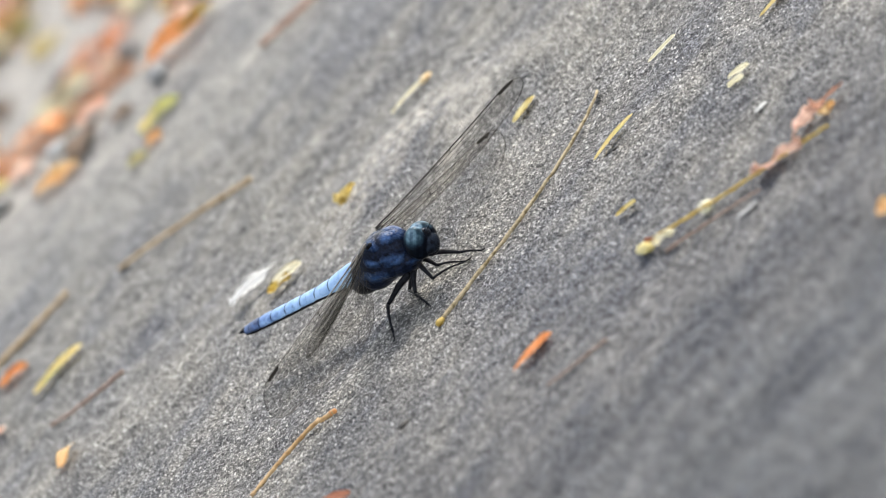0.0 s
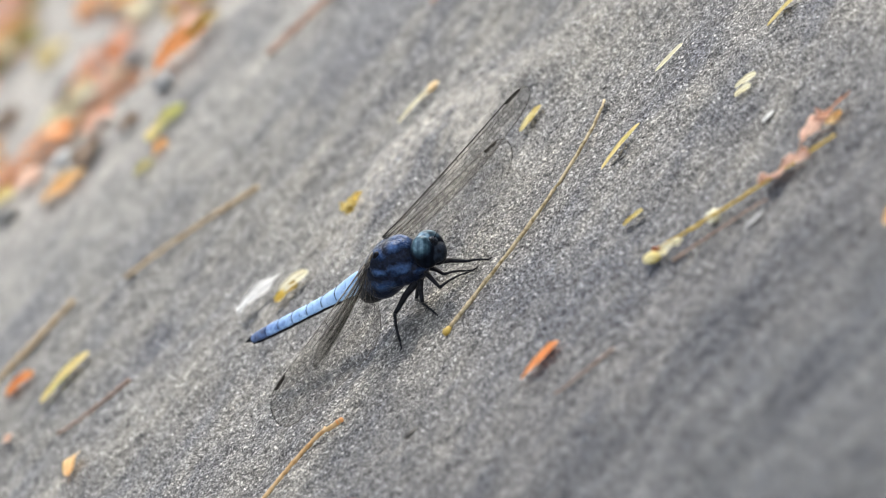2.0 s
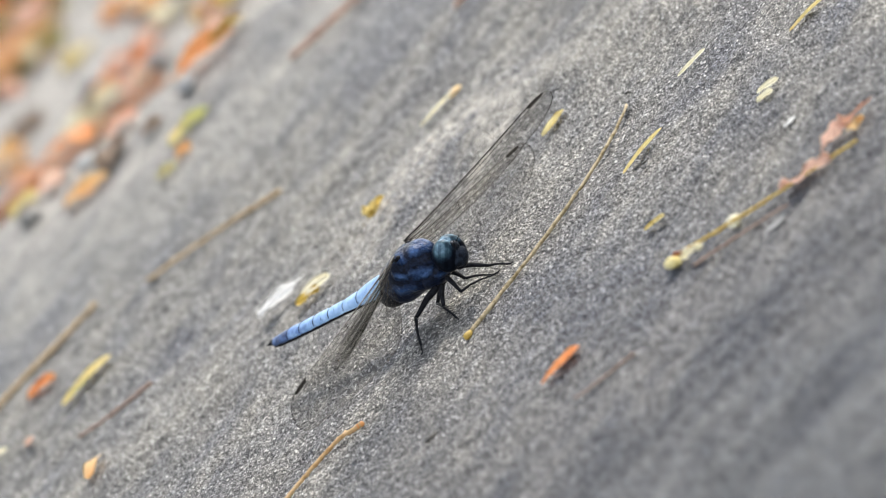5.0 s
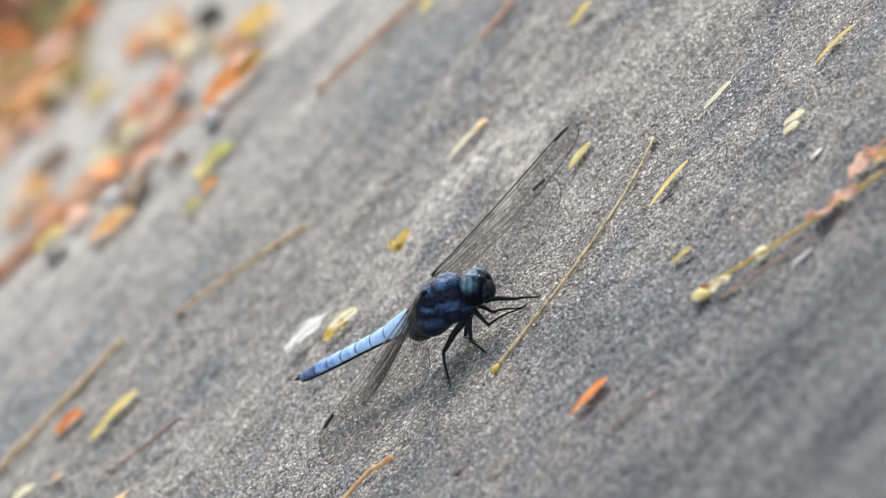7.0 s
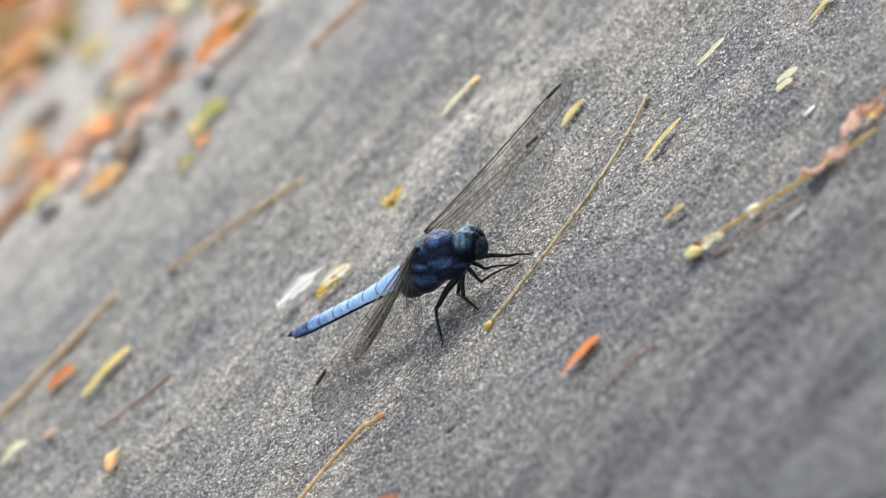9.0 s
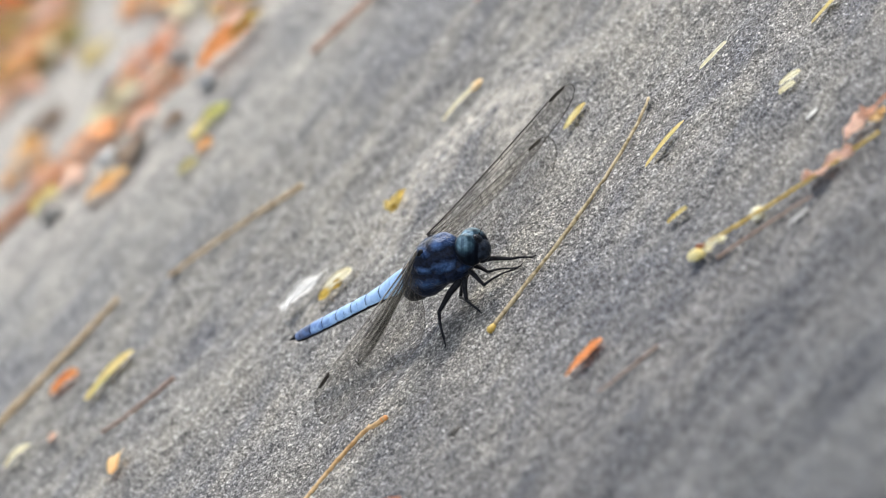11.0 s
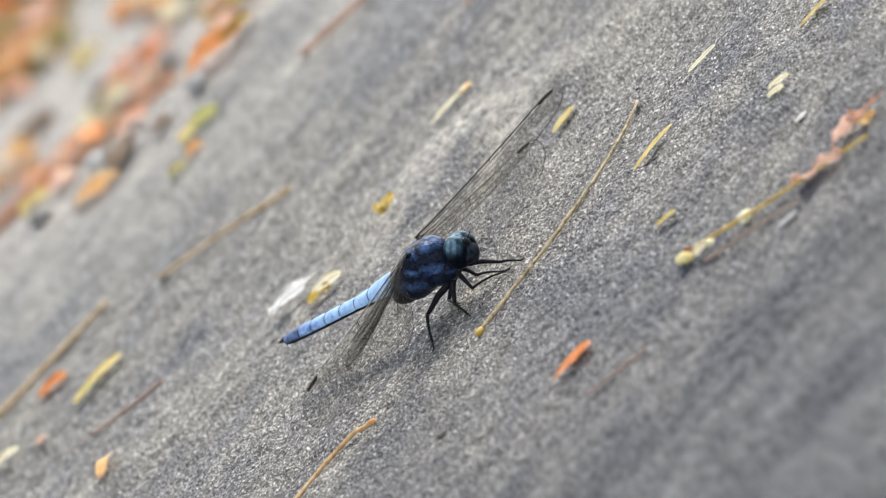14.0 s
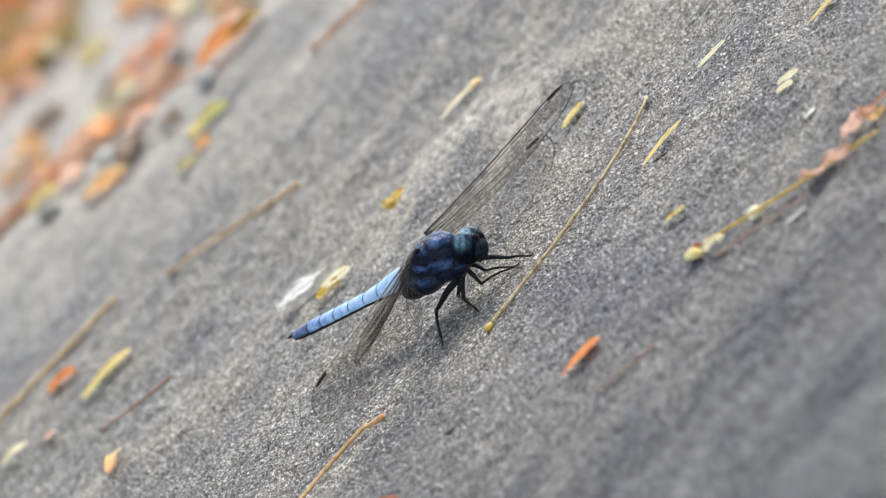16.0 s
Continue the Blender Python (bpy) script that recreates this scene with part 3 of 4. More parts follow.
def leg(parent, hip, knee, foot, thick, seed):
    rng = random.Random(seed)
    hip, knee, foot = mm(*hip), mm(*knee), mm(*foot)
    bm = bmesh.new()
    mid = hip.lerp(knee, 0.45) + Vector((0, 0, 0.25 * MM))
    tube(bm, [hip, hip.lerp(knee, 0.08), mid, hip.lerp(knee, 0.93), knee], [r * thick * MM for r in (0.42, 0.60, 0.52, 0.34, 0.30)], 10)
    femur = part("leg", bm, CHITIN, parent, "black jointed leg")
    bm = bmesh.new()
    ankle = knee.lerp(foot, 0.80)
    d = (foot - knee).normalized()
    side = d.cross(Vector((0, 0, 1))).normalized()
    bow = side.cross(d).normalized() * (0.05 * (ankle - knee).length)
    shin = [knee + (ankle - knee) * u + bow * math.sin(math.pi * u) for u in (0, 0.1, 0.35, 0.65, 1.0)]
    tube(bm, shin, [r * thick * MM for r in (0.33, 0.29, 0.25, 0.22, 0.19)], 8)
    for k in range(10):      # bristles
        u = 0.12 + 0.08 * k
        q = knee + (ankle - knee) * u + bow * math.sin(math.pi * u)
        out = (side * (1 if k % 2 else -1) + d * 0.9 + Vector((0, 0, rng.uniform(-0.4, 0.2)))).normalized()
        tube(bm, [q, q + out * rng.uniform(0.7, 1.1) * MM], [0.07 * MM, 0.02 * MM], 4)
    part("tibia", bm, CHITIN, femur)
    bm = bmesh.new()
    toe = foot + Vector((d.x, d.y, 0)).normalized() * 0.6 * MM
    tube(bm, [ankle, ankle.lerp(foot, 0.5), foot, toe], [0.15 * MM, 0.14 * MM, 0.12 * MM, 0.06 * MM], 6)
    tube(bm, [foot, foot + (Vector((d.x, d.y, 0)).normalized() + side * 0.5) * 0.6 * MM], [0.08 * MM, 0.03 * MM], 5)
    part("tarsus", bm, CHITIN, femur)


NECK = (7.7, 0.0, -0.35)


def dragonfly():
    base = FLY @ Matrix.Translation((0, 0, -LIFT * MM))
    fly = tagged(new("dragonfly"), "blue dragonfly with clear wings perched on grey stone", "dragonfly")
    fly.matrix_world = base

    # thorax: a deep box rounded off, humped behind, pinched towards the neck
    bm = bmesh.new()
    for v in ball(bm, (0, 0, 0), (1, 1, 1), 32, 22):
        x, y, z = v.co
        squ = 1.0 + 0.16 * (abs(x) * abs(z) + abs(y) * abs(z))
        hump = 1.0 + 0.14 * math.sin(2.0 * x + 0.5) * max(0, z)
        f = x * (7.5 if x > 0 else 7.0) + z * 1.5
        l = y * (3.7 - 0.5 * x * x) * squ
        n = z * (3.85 - 0.45 * x) * squ * hump * (1 - 0.24 * max(0, z) * max(0, -x - 0.1)) - 0.1
        dent = math.sin(1.15 * f + 0.9 * n) + 0.5 * math.sin(2.1 * f - 0.7 * n + 1.0)
        l *= 1 + 0.055 * dent
        n += 0.2 * math.sin(f * 1.3 + abs(y) * 2.5) * (0.3 + abs(y))
        v.co = mm(f - 0.1, l, n)
    for v in ball(bm, (0, 0, 0), (1, 1, 1), 24, 16):      # breast that carries the legs
        x, y, z = v.co
        v.co = mm(x * 3.9 + 3.6, y * 2.9, z * 2.5 - 1.7 - 0.1 * x)
    part("thorax", bm, THORAX, fly, "dark blue banded thorax")
    bm = bmesh.new()        # black belly plate behind the legs
    for v in ball(bm, (0, 0, 0), (1, 1, 1), 20, 12):
        x, y, z = v.co
        v.co = mm(x * 3.9 - 4.5, y * 3.35, z * 2.45 - 1.55 + 0.12 * x * 4)
    part("belly_plate", bm, CHITIN, fly)
    # abdomen
    cuts = [-6.6, -9.0, -12.4, -16.2, -20.0, -23.8, -27.4, -30.6, -33.2, -34.8]
    wide = [2.1, 2.15, 1.7, 1.5, 1.48, 1.5, 1.45, 1.35, 1.2, 0.9]
    deep = [2.1, 1.9, 1.4, 1.12, 1.05, 1.02, 1.0, 0.95, 0.85, 0.65]
    for i in range(9):
        a, b = cuts[i], cuts[i + 1]
        mat = POWDER if i <= 6 else DEEPBLUE
        bm = bmesh.new()
        rings = []
        for k in range(7):
            q = k / 6
            f = a + (b - a) * q
            w = wide[i] + (wide[i + 1] - wide[i]) * q
            d = deep[i] + (deep[i + 1] - deep[i]) * q
            lip = 1.0 - 0.045 * (abs(q - 0.5) * 2) ** 6
            ring = []
            for j in range(15):
                ang = math.pi * (-0.12 + 1.24 * j / 14)
                y, z = math.cos(ang), math.sin(ang)
                keel = 1.0 + 0.06 * max(0, z) ** 8
                ring.append(bm.verts.new(mm(f, w * y * lip, d * z * keel * lip - 0.35 + 0.10 * math.sin(f * 0.1))))
            rings.append(ring)
        for r0, r1 in zip(rings, rings[1:]):
            for j in range(14):
                bm.faces.new((r0[j], r0[j + 1], r1[j + 1], r1[j]))
            bm.faces.new((r0[14], r0[0], r1[0], r1[14]))
        bm.faces.new(rings[0][::-1])
        bm.faces.new(rings[-1])
        bmesh.ops.recalc_face_normals(bm, faces=bm.faces[:])
        part("abdomen_segment", bm, mat, fly, "powder blue segment of the abdomen" if mat is POWDER else "dark segment of the abdomen")
    bm = bmesh.new()        # dark underside and lateral keel
    tube(bm, [mm(f, 0, -0.82 - 0.25 * (d - 1)) for f, d in zip(cuts, deep)], [w * 0.97 * MM for w in wide], 14, 0.42)
    part("abdomen_underside", bm, CHITIN, fly)
    for c, w, d in list(zip(cuts, wide, deep))[2:8]:
        bm = bmesh.new()        # dark joint between two segments
        ring = [mm(c, w * 1.0 * math.cos(t), d * 1.03 * math.sin(t) - 0.35 + 0.10 * math.sin(c * 0.1)) for t in np.linspace(0.05, math.pi - 0.05, 15)]
        tube(bm, ring, [0.036 * MM] * 15, 5)
        part("segment_joint", bm, CHITIN, fly)
    for s in (-1, 1):
        bm = bmesh.new()
        tube(bm, [mm(-34.5, s * 0.4, -0.2), mm(-35.6, s * 0.55, 0.0), mm(-36.5, s * 0.4, -0.1)], [0.3 * MM, 0.24 * MM, 0.06 * MM], 7)
        part("tail_clasper", bm, CHITIN, fly)
    bm = bmesh.new()
    tube(bm, [mm(-34.5, 0, -0.6), mm(-35.8, 0, -0.5)], [0.35 * MM, 0.12 * MM], 7)
    part("tail_plate", bm, CHITIN, fly)

    # wings
    def outline(widths):
        """Chord and leading edge along the span, with a rounded tip."""
        S, C, LEAD = list(np.linspace(0, 0.8, 9)), list(widths), [0.0] * 9
        for q in np.sin(np.linspace(0, math.pi / 2, 15))[1:]:
            half = 0.5 * widths[-1] * math.sqrt(max(0.0, 1 - q * q)) * 0.98 + 0.06
            front = 0.5 * widths[-1] * (1 - math.sqrt(max(0.0, 1 - (q ** 1.8) ** 2)))
            S.append(0.8 + 0.2 * q)
            LEAD.append(front * 0.92)
            C.append(max(0.15, 0.5 * widths[-1] + half - front * 0.92))
        return S, C, LEAD
    fore = outline([2.4, 5.4, 6.4, 6.9, 7.3, 7.6, 7.7, 7.5, 6.9])
    hind = outline([3.0, 9.0, 10.4, 10.3, 10.0, 9.5, 9.0, 8.4, 7.5])
    wing(fly, "forewing", (1.02, 2.12, 4.21), (13.25, 36.45, 6.6), fore, 44, 1, "clear forewing with dark veins", 1.1)
    wing(fly, "hindwing", (-0.36, 1.98, 2.99), (-0.04, 38.6, -0.05), hind, 64, 2, "clear hindwing with dark veins", 1.2)
    wing(fly, "forewing", (1.5, -2.2, 4.0), (13.6, -33.9, 5.1), fore, 37, 3, "clear forewing with a greyish sheen", 0.7)
    wing(fly, "hindwing", (-1.27, -2.33, 3.0), (1.25, -39.5, 1.93), hind, 76, 4, "clear hindwing with dark veins", 1.5)

    for f, l, n, r in ((1.2, 2.0, 3.5, 0.6), (-0.6, 1.9, 2.6, 0.65), (1.6, -2.1, 3.3, 0.6), (-1.2, -2.3, 2.4, 0.75)):
        bm = bmesh.new()        # dark horny hinge of a wing
        for v in ball(bm, (0, 0, 0), (1, 1, 1), 14, 10):
            x, y, z = v.co
            v.co = mm(f + x * 1.5 * r, l + y * 0.9 * r, n + (z * 0.75 + 0.25 * math.sin(3 * x)) * r)
        part("wing_hinge", bm, CHITIN, fly)
    # legs
    leg(fly, (4.6, -1.8, -3.6), (0.6, -6.0, -5.4), (3.2, -12.0, -9.1), 1.0, 1)
    leg(fly, (5.6, -1.8, -3.6), (4.9, -4.0, -6.5), (9.2, -7.0, -8.8), 0.85, 2)
    leg(fly, (3.6, 1.6, -3.8), (-1.0, 1.0, -7.0), (6.0, -4.3, -8.5), 0.85, 3)
    leg(fly, (7.2, -1.5, -3.0), (9.2, -3.0, -5.8), (10.7, 4.3, -7.9), 0.75, 4)
    leg(fly, (5.6, 1.5, -3.5), (7.6, 1.0, -5.4), (10.2, 4.1, -7.9), 0.75, 5)
    leg(fly, (7.4, 1.5, -3.2), (10.6, 4.0, -6.2), (13.0, 5.4, -7.9), 0.75, 6)

    HM = 0.9 * MM
    # neck and head; the head turns about the neck
    bm = bmesh.new()
    tube(bm, [mm(5.6, 0, 0.3), mm(8.0, 0, -0.1)], [1.7 * MM, 1.1 * MM], 14)
    part("neck", bm, CHITIN, fly)
    bm = bmesh.new()
    for v in ball(bm, (0, 0, 0), (1, 1, 1), 24, 16):
        x, y, z = v.co
        v.co = Vector((x * 1.9 + 1.9, y * 2.6, z * 2.5 - 0.2)) * MM * 0.9
    head = part("head", bm, CHITIN, fly, "glossy dark blue head")
    head.location = mm(*NECK)
    for s in (-1, 1):
        bm = bmesh.new()
        for v in ball(bm, (0, 0, 0), (1, 1, 1), 32, 22):
            x, y, z = v.co
            v.co = Vector((x * 2.55, y * 2.35 + 0.3 * z * y - s * 0.35 * z, z * 2.95 + 0.25 * x)) * HM
        e = part("compound_eye", bm, EYE, head, "glossy blue-black compound eye with a teal rim")
        e.location = Vector((1.9, s * 1.0, 0.2)) * HM
    bm = bmesh.new()
    for v in ball(bm, (0, 0, 0), (1, 1, 1), 24, 16):
        x, y, z = v.co
        v.co = Vector((x * 1.55 + 3.2, y * 2.3, z * 2.1 - 0.9)) * HM
    for v in ball(bm, (0, 0, 0), (1, 1, 1), 18, 12):
        x, y, z = v.co
        v.co = Vector((x * 1.2 + 3.5, y * 1.5, z * 1.3 + 0.7)) * HM
    part("face", bm, FACE, head, "black face")
    bm = bmesh.new()
    for v in ball(bm, (0, 0, 0), (1, 1, 1), 18, 12):
        x, y, z = v.co
        v.co = Vector((x * 1.2 + 2.7, y * 1.5, z * 1.0 - 2.4)) * HM
    part("jaw", bm, CHITIN, head)
    for s in (-1, 0, 1):
        bm = bmesh.new()
        ball(bm, (0, 0, 0), (0.34 * MM, 0.34 * MM, 0.34 * MM), 12, 8)
        o = part("ocellus", bm, GLOSS, head, "tiny glossy simple eye")
        o.location = Vector((3.7 + 0.35 * (s == 0), s * 0.75, 1.75 - 0.3 * (s == 0))) * HM
    for s in (-1, 1):
        bm = bmesh.new()
        tube(bm, [Vector((4.2, s * 0.5, 1.1)) * HM, Vector((5.2, s * 0.9, 1.7)) * HM, Vector((6.0, s * 1.2, 2.2)) * HM], [0.1 * MM, 0.05 * MM, 0.02 * MM], 5)
        part("antenna", bm, CHITIN, head)
    return fly, head


FLY_OB, HEAD = dragonfly()


# ---- litter ----
def settle(x0, y0, x1, y1, lift):
    """Pose of a thing that lies on the stone from one end to the other."""
    z0, z1 = float(height(x0, y0)), float(height(x1, y1))
    a, b = Vector((x0, y0, z0)), Vector((x1, y1, z1))
    d = b - a
    m = Matrix.Translation((a + b) / 2 + Vector((0, 0, lift))) @ d.to_track_quat('X', 'Z').to_matrix().to_4x4()
    return m, d.length


def leaf(name, x0, y0, x1, y1, width, mat, label, seed, curl=0.15, arch=0.06, stem=0.0, rag=0.05, fold=0.0, thick=0.35, lift=0.6, lean=7.0, taper=0.0, sway=0.05):
    """One leaf or leaflet with thickness, cupped blade, midrib and an optional stalk. Sizes in mm, ends in mm."""
    rng = random.Random(seed)
    if name == "leaflet" and width < 4:      # narrow leaflets are straight, blunt at one end
        sway, rag, taper, width, lift, thick, lean = 0.008, 0.3 * rag, max(taper, 0.2), 1.12 * width, lift + 0.3, 0.45, 4.0
    twist = 0.012 if name == "leaflet" and width < 4.5 else 0.06
    m, length = settle(x0 * MM, y0 * MM, x1 * MM, y1 * MM, lift * MM)
    L, W = length / MM, width
    nu, nv = 16, 8
    ph = rng.uniform(0, 6)
    bm = bmesh.new()

    def at(u, v):
        prof = (math.sin(math.pi * min(1, max(0, u)) ** 0.9) ** 0.28) * 0.97 + 0.03
        prof *= 1 - taper * u
        edge = 1 + rag * (math.sin(u * 17 + ph) + math.sin(u * 31 + 2 * ph))
        y = v * 0.5 * W * prof * edge
        ang = v * fold
        z = curl * W * 0.5 * v * v * prof + arch * L * (math.sin(math.pi * u) - 0.3 * math.sin(2 * math.pi * u + ph))
        z += twist * W * math.sin(9 * u + ph) * v
        y, z = y * math.cos(ang), z + abs(y) * math.sin(abs(ang))
        return Vector((-L / 2 + L * u, y + sway * L * math.sin(2.2 * u + ph) * (1 - u), z)) * MM
    g = [[bm.verts.new(at(i / nu, -1 + 2 * j / nv)) for j in range(nv + 1)] for i in range(nu + 1)]
    for a, b in zip(g, g[1:]):
        for j in range(nv):
            bm.faces.new((a[j], b[j], b[j + 1], a[j + 1]))
    bmesh.ops.solidify(bm, geom=bm.faces[:], thickness=-thick * MM)
    ob = part(name, bm, mat, None, "")
    tagged(ob, label, "leaf", "fallen leaflets on the stone" if name == "leaflet" else "dead leaves" if name in ("dry_leaf", "leaf_scrap") else "")
    ob.matrix_world = Matrix.Translation((0, 0, 0.4 * W * math.sin(radians(lean)) * MM)) @ m @ pose(0, 0, 0, lean if x1 > x0 else -lean)
    bm = bmesh.new()
    pts = [at(u, 0) + Vector((0, 0, 0.05 * MM)) for u in np.linspace(0.04, 0.93, 9)]
    if stem:
        pts.insert(0, pts[0] + Vector((-stem, 0.12 * stem, -0.05 * stem)) * MM)
    r = max(0.07, 0.04 * W)
    tube(bm, pts, [r * MM * (1 - 0.6 * k / len(pts)) for k in range(len(pts))], 6)
    part("midrib", bm, mat, ob)
    return ob


def crumpled(name, x0, y0, x1, y1, width, mat, label, seed, turns=0.8, lift=0.3):
    """A dry leaf shrivelled to a twisted, puckered ribbon. Sizes and ends in mm."""
    rng = random.Random(seed)
    m, length = settle(x0 * MM, y0 * MM, x1 * MM, y1 * MM, (lift + 0.2 * width) * MM)
    L = length / MM
    ph, ph2 = rng.uniform(0, 6), rng.uniform(0, 6)
    bm = bmesh.new()
    g = []
    for i in range(29):
        u = i / 28
        w = 0.5 * width * (0.35 + 0.65 * math.sin(math.pi * (0.06 + 0.9 * u)) ** 0.6) * (0.8 + 0.25 * math.sin(9 * u + ph))
        ang = 2 * math.pi * turns * u + ph + 0.5 * math.sin(7 * u + ph2)
        row = []
        for j in range(9):
            v = -1 + j / 4
            r = w * v
            cup = 0.35 * w * (v * v - 0.4) + 0.16 * w * math.sin(6 * v + 11 * u + ph2)
            ragged = 1 + 0.18 * abs(v) ** 3 * math.sin(23 * u + 3 * v + ph)
            y, z = r * ragged * math.cos(ang) - cup * math.sin(ang), 0.55 * (r * ragged * math.sin(ang) + cup * math.cos(ang))
            row.append(bm.verts.new(Vector((L * (u - 0.5) + 0.2 * w * math.sin(5 * v + ph), y + 0.06 * L * math.sin(4 * u + ph), max(z, -0.18 * width))) * MM))
        g.append(row)
    for a, b in zip(g, g[1:]):
        for j in range(8):
            bm.faces.new((a[j], b[j], b[j + 1], a[j + 1]))
    bmesh.ops.solidify(bm, geom=bm.faces[:], thickness=-0.18 * MM)
    ob = part(name, bm, mat, None, "")
    tagged(ob, label, "leaf")
    ob.matrix_world = m
    return ob


def twig(name, x0, y0, x1, y1, r0, r1, mat, label, seed, bend=0.04, knob=0.0, knob_mat=None, wobble=0.3, lift=0.0, peak=0.0, skew=1.0):
    """A thin stalk between two ends, gently bent and knotty, with an optional swollen end."""
    rng = random.Random(seed)
    m, length = settle(x0 * MM, y0 * MM, x1 * MM, y1 * MM, (max(r0, r1) + 0.25 + lift) * MM)
    L = length / MM
    n = 30
    pts, radii = [], []
    for k in range(n + 1):
        u = k / n
        y = bend * L * math.sin(math.pi * u ** skew) + wobble * rng.uniform(-0.5, 0.5) * (0 < k < n)
        pts.append(Vector((-L / 2 + L * u, y, peak * math.sin(math.pi * u) + wobble * 0.4 * rng.random())) * MM)
        radii.append((r0 + (r1 - r0) * u) * rng.uniform(0.88, 1.14) * MM)
    bm = bmesh.new()
    tube(bm, pts, radii, 8)
    ob = part(name, bm, mat, None, "")
    tagged(ob, label, "twig")
    ob.matrix_world = m
    if knob:
        bm = bmesh.new()
        d = (pts[-1] - pts[-3]).normalized()
        p = pts[-1]
        tube(bm, [p - d * knob * 1.6 * MM, p - d * knob * 0.8 * MM, p, p + d * knob * 0.7 * MM, p + d * knob * 1.0 * MM],
             [r1 * 1.05 * MM, knob * 0.8 * MM, knob * MM, knob * 0.8 * MM, knob * 0.3 * MM], 10)
        part("stalk_end", bm, knob_mat or mat, ob, "swollen orange-brown end of the stalk")
    return ob


def lump(name, x, y, size, mat, label, category, seed, flat=0.6, stretch=1.4, rz=0.0):
    """A small rounded irregular bit."""
    rng = random.Random(seed)
    bm = bmesh.new()
    offs = [Vector([rng.uniform(-1, 1) for _ in range(3)]) for _ in range(4)]
    for v in ball(bm, (0, 0, 0), (1, 1, 1), 16, 10):
        d = v.co.normalized()
        k = 1 + 0.16 * sum(math.sin(2.6 * d.dot(o) + i) for i, o in enumerate(offs)) / 2
        v.co = Vector((d.x * stretch, d.y, d.z * flat)) * (0.5 * size * k) * MM
    ob = part(name, bm, mat, None, "")
    tagged(ob, label, category)
    ob.matrix_world = Matrix.Translation((x * MM, y * MM, float(height(x * MM, y * MM)) + (0.42 * flat * size + (0.35 if size < 2 else 0.15)) * MM)) @ pose(0, 0, 0, 0, 0, rz)
    return ob


def fixed(ob, thing):
    """Makes ob a part of the thing, where it stands."""
    ob.parent = thing
    ob.matrix_basis = thing.matrix_basis.inverted() @ ob.matrix_basis
    for key in ("category", "group"):
        if key in ob:
            del ob[key]


# small things in focus round the dragonfly
NARROW = leaf("leaflet", 25.5, 91.8, 16.9, 87.3, 1.7, PALE, "narrow straw-coloured leaflet with an orange tip on the stone", 1, 0.1, 0.012)
fixed(lump("leaf_tip", 25.2, 92.1, 1.7, AMBER, "withered orange tip of the leaflet", "leaf", 81, 0.5, 1.6, 15), NARROW)
leaf("leaflet", 35.4, 38.9, 30.1, 35.2, 2.3, YELLOW, "small bright yellow leaflet lying flat", 2, 0.1, 0.016)
twig("leaf_stalk", 42.9, 13.8, -0.1, -22.9, 0.25, 0.36, GREYSTRAW, "long curved straw-brown leaf stalk with a swollen end", 3, 0.07, 0.62, OCHRE, 0.26, skew=0.78)
leaf("leaflet", 44.1, -10.9, 34.6, -16.2, 1.6, GREENISH, "narrow yellow-green leaflet lying on the stone", 4, 0.175, 0.012)
leaf("leaflet", 34.7, -47.2, 30.7, -46.7, 1.8, YELLOW, "short narrow yellow leaflet on grey stone", 5, 0.15, 0.012)
leaf("leaflet", 57.9, 6.7, 51.6, 5.9, 1.7, PALE, "narrow pale straw leaflet on grey stone", 6, 0.1, 0.016)
leaf("leaflet", 77.4, -15.7, 68.5, -20.9, 1.6, YELLOW, "narrow mustard yellow leaflet on grey stone", 7, 0.175, 0.012)
leaf("leaflet", 61.9, -34.9, 57.9, -34.0, 2.4, PALE, "tiny pale straw leaflet touching another", 8, 0.15, 0.02)
leaf("leaflet", 60.0, -37.3, 56.9, -36.8, 2.6, PALE, "tiny pale straw leaflet beside another", 9, 0.15, 0.02)
lump("white_crumb", 58.0, -53.6, 1.5, CRUMB, "small white crumb on grey stone", "crumb", 10, 0.2, 1.7, 10)
leaf("leaflet", 52.8, 103.8, 47.4, 100.3, 2.5, YELLOW, "curved yellow leaflet on grey stone", 11, 0.175, 0.032)
leaf("petal", -23.4, 60.9, -13.3, 61.7, 6.4, WHITE, "ragged white petal on grey stone", 12, 0.15, 0.024, 0.0, 0.13, lean=5.0, lift=1.2, taper=0.5)
FOLDED = leaf("leaflet", -10.0, 55.6, -16.1, 55.6, 4.2, CREAM, "folded pale and mustard yellow leaflet by the dragonfly's tail", 13, 0.1, 0.02, 0.0, 0.03)
fixed(leaf("lower_half", -12.7, 53.7, -17.5, 54.4, 3.0, MUSTARD, "mustard yellow folded-under half of the leaflet", 19, 0.1, 0.02, 0.0, 0.03), FOLDED)
crumpled("leaflet", 4.3, 66.2, 0.6, 64.3, 4.6, GOLD, "small curled yellow leaf fragment", 14, 0.3)
leaf("leaflet", 11.4, -70.7, 3.2, -73.9, 3.9, BRIGHT, "small bright orange tapering leaflet on grey stone", 15, 0.1, 0.02, 0.0, 0.04, taper=0.75)
lump("seed", -14.5, -54.2, 1.3, DARK, "tiny black seed on grey stone", "seed", 16, 0.6, 1.8, 25)
HOOKED = twig("leaf_stalk", -39.6, -22.5, -23.9, -16.9, 0.32, 0.38, RUSTSTALK, "orange-brown leaf stalk with a hooked orange end", 17, 0.05, 0.0, None, 0.26, skew=1.4)
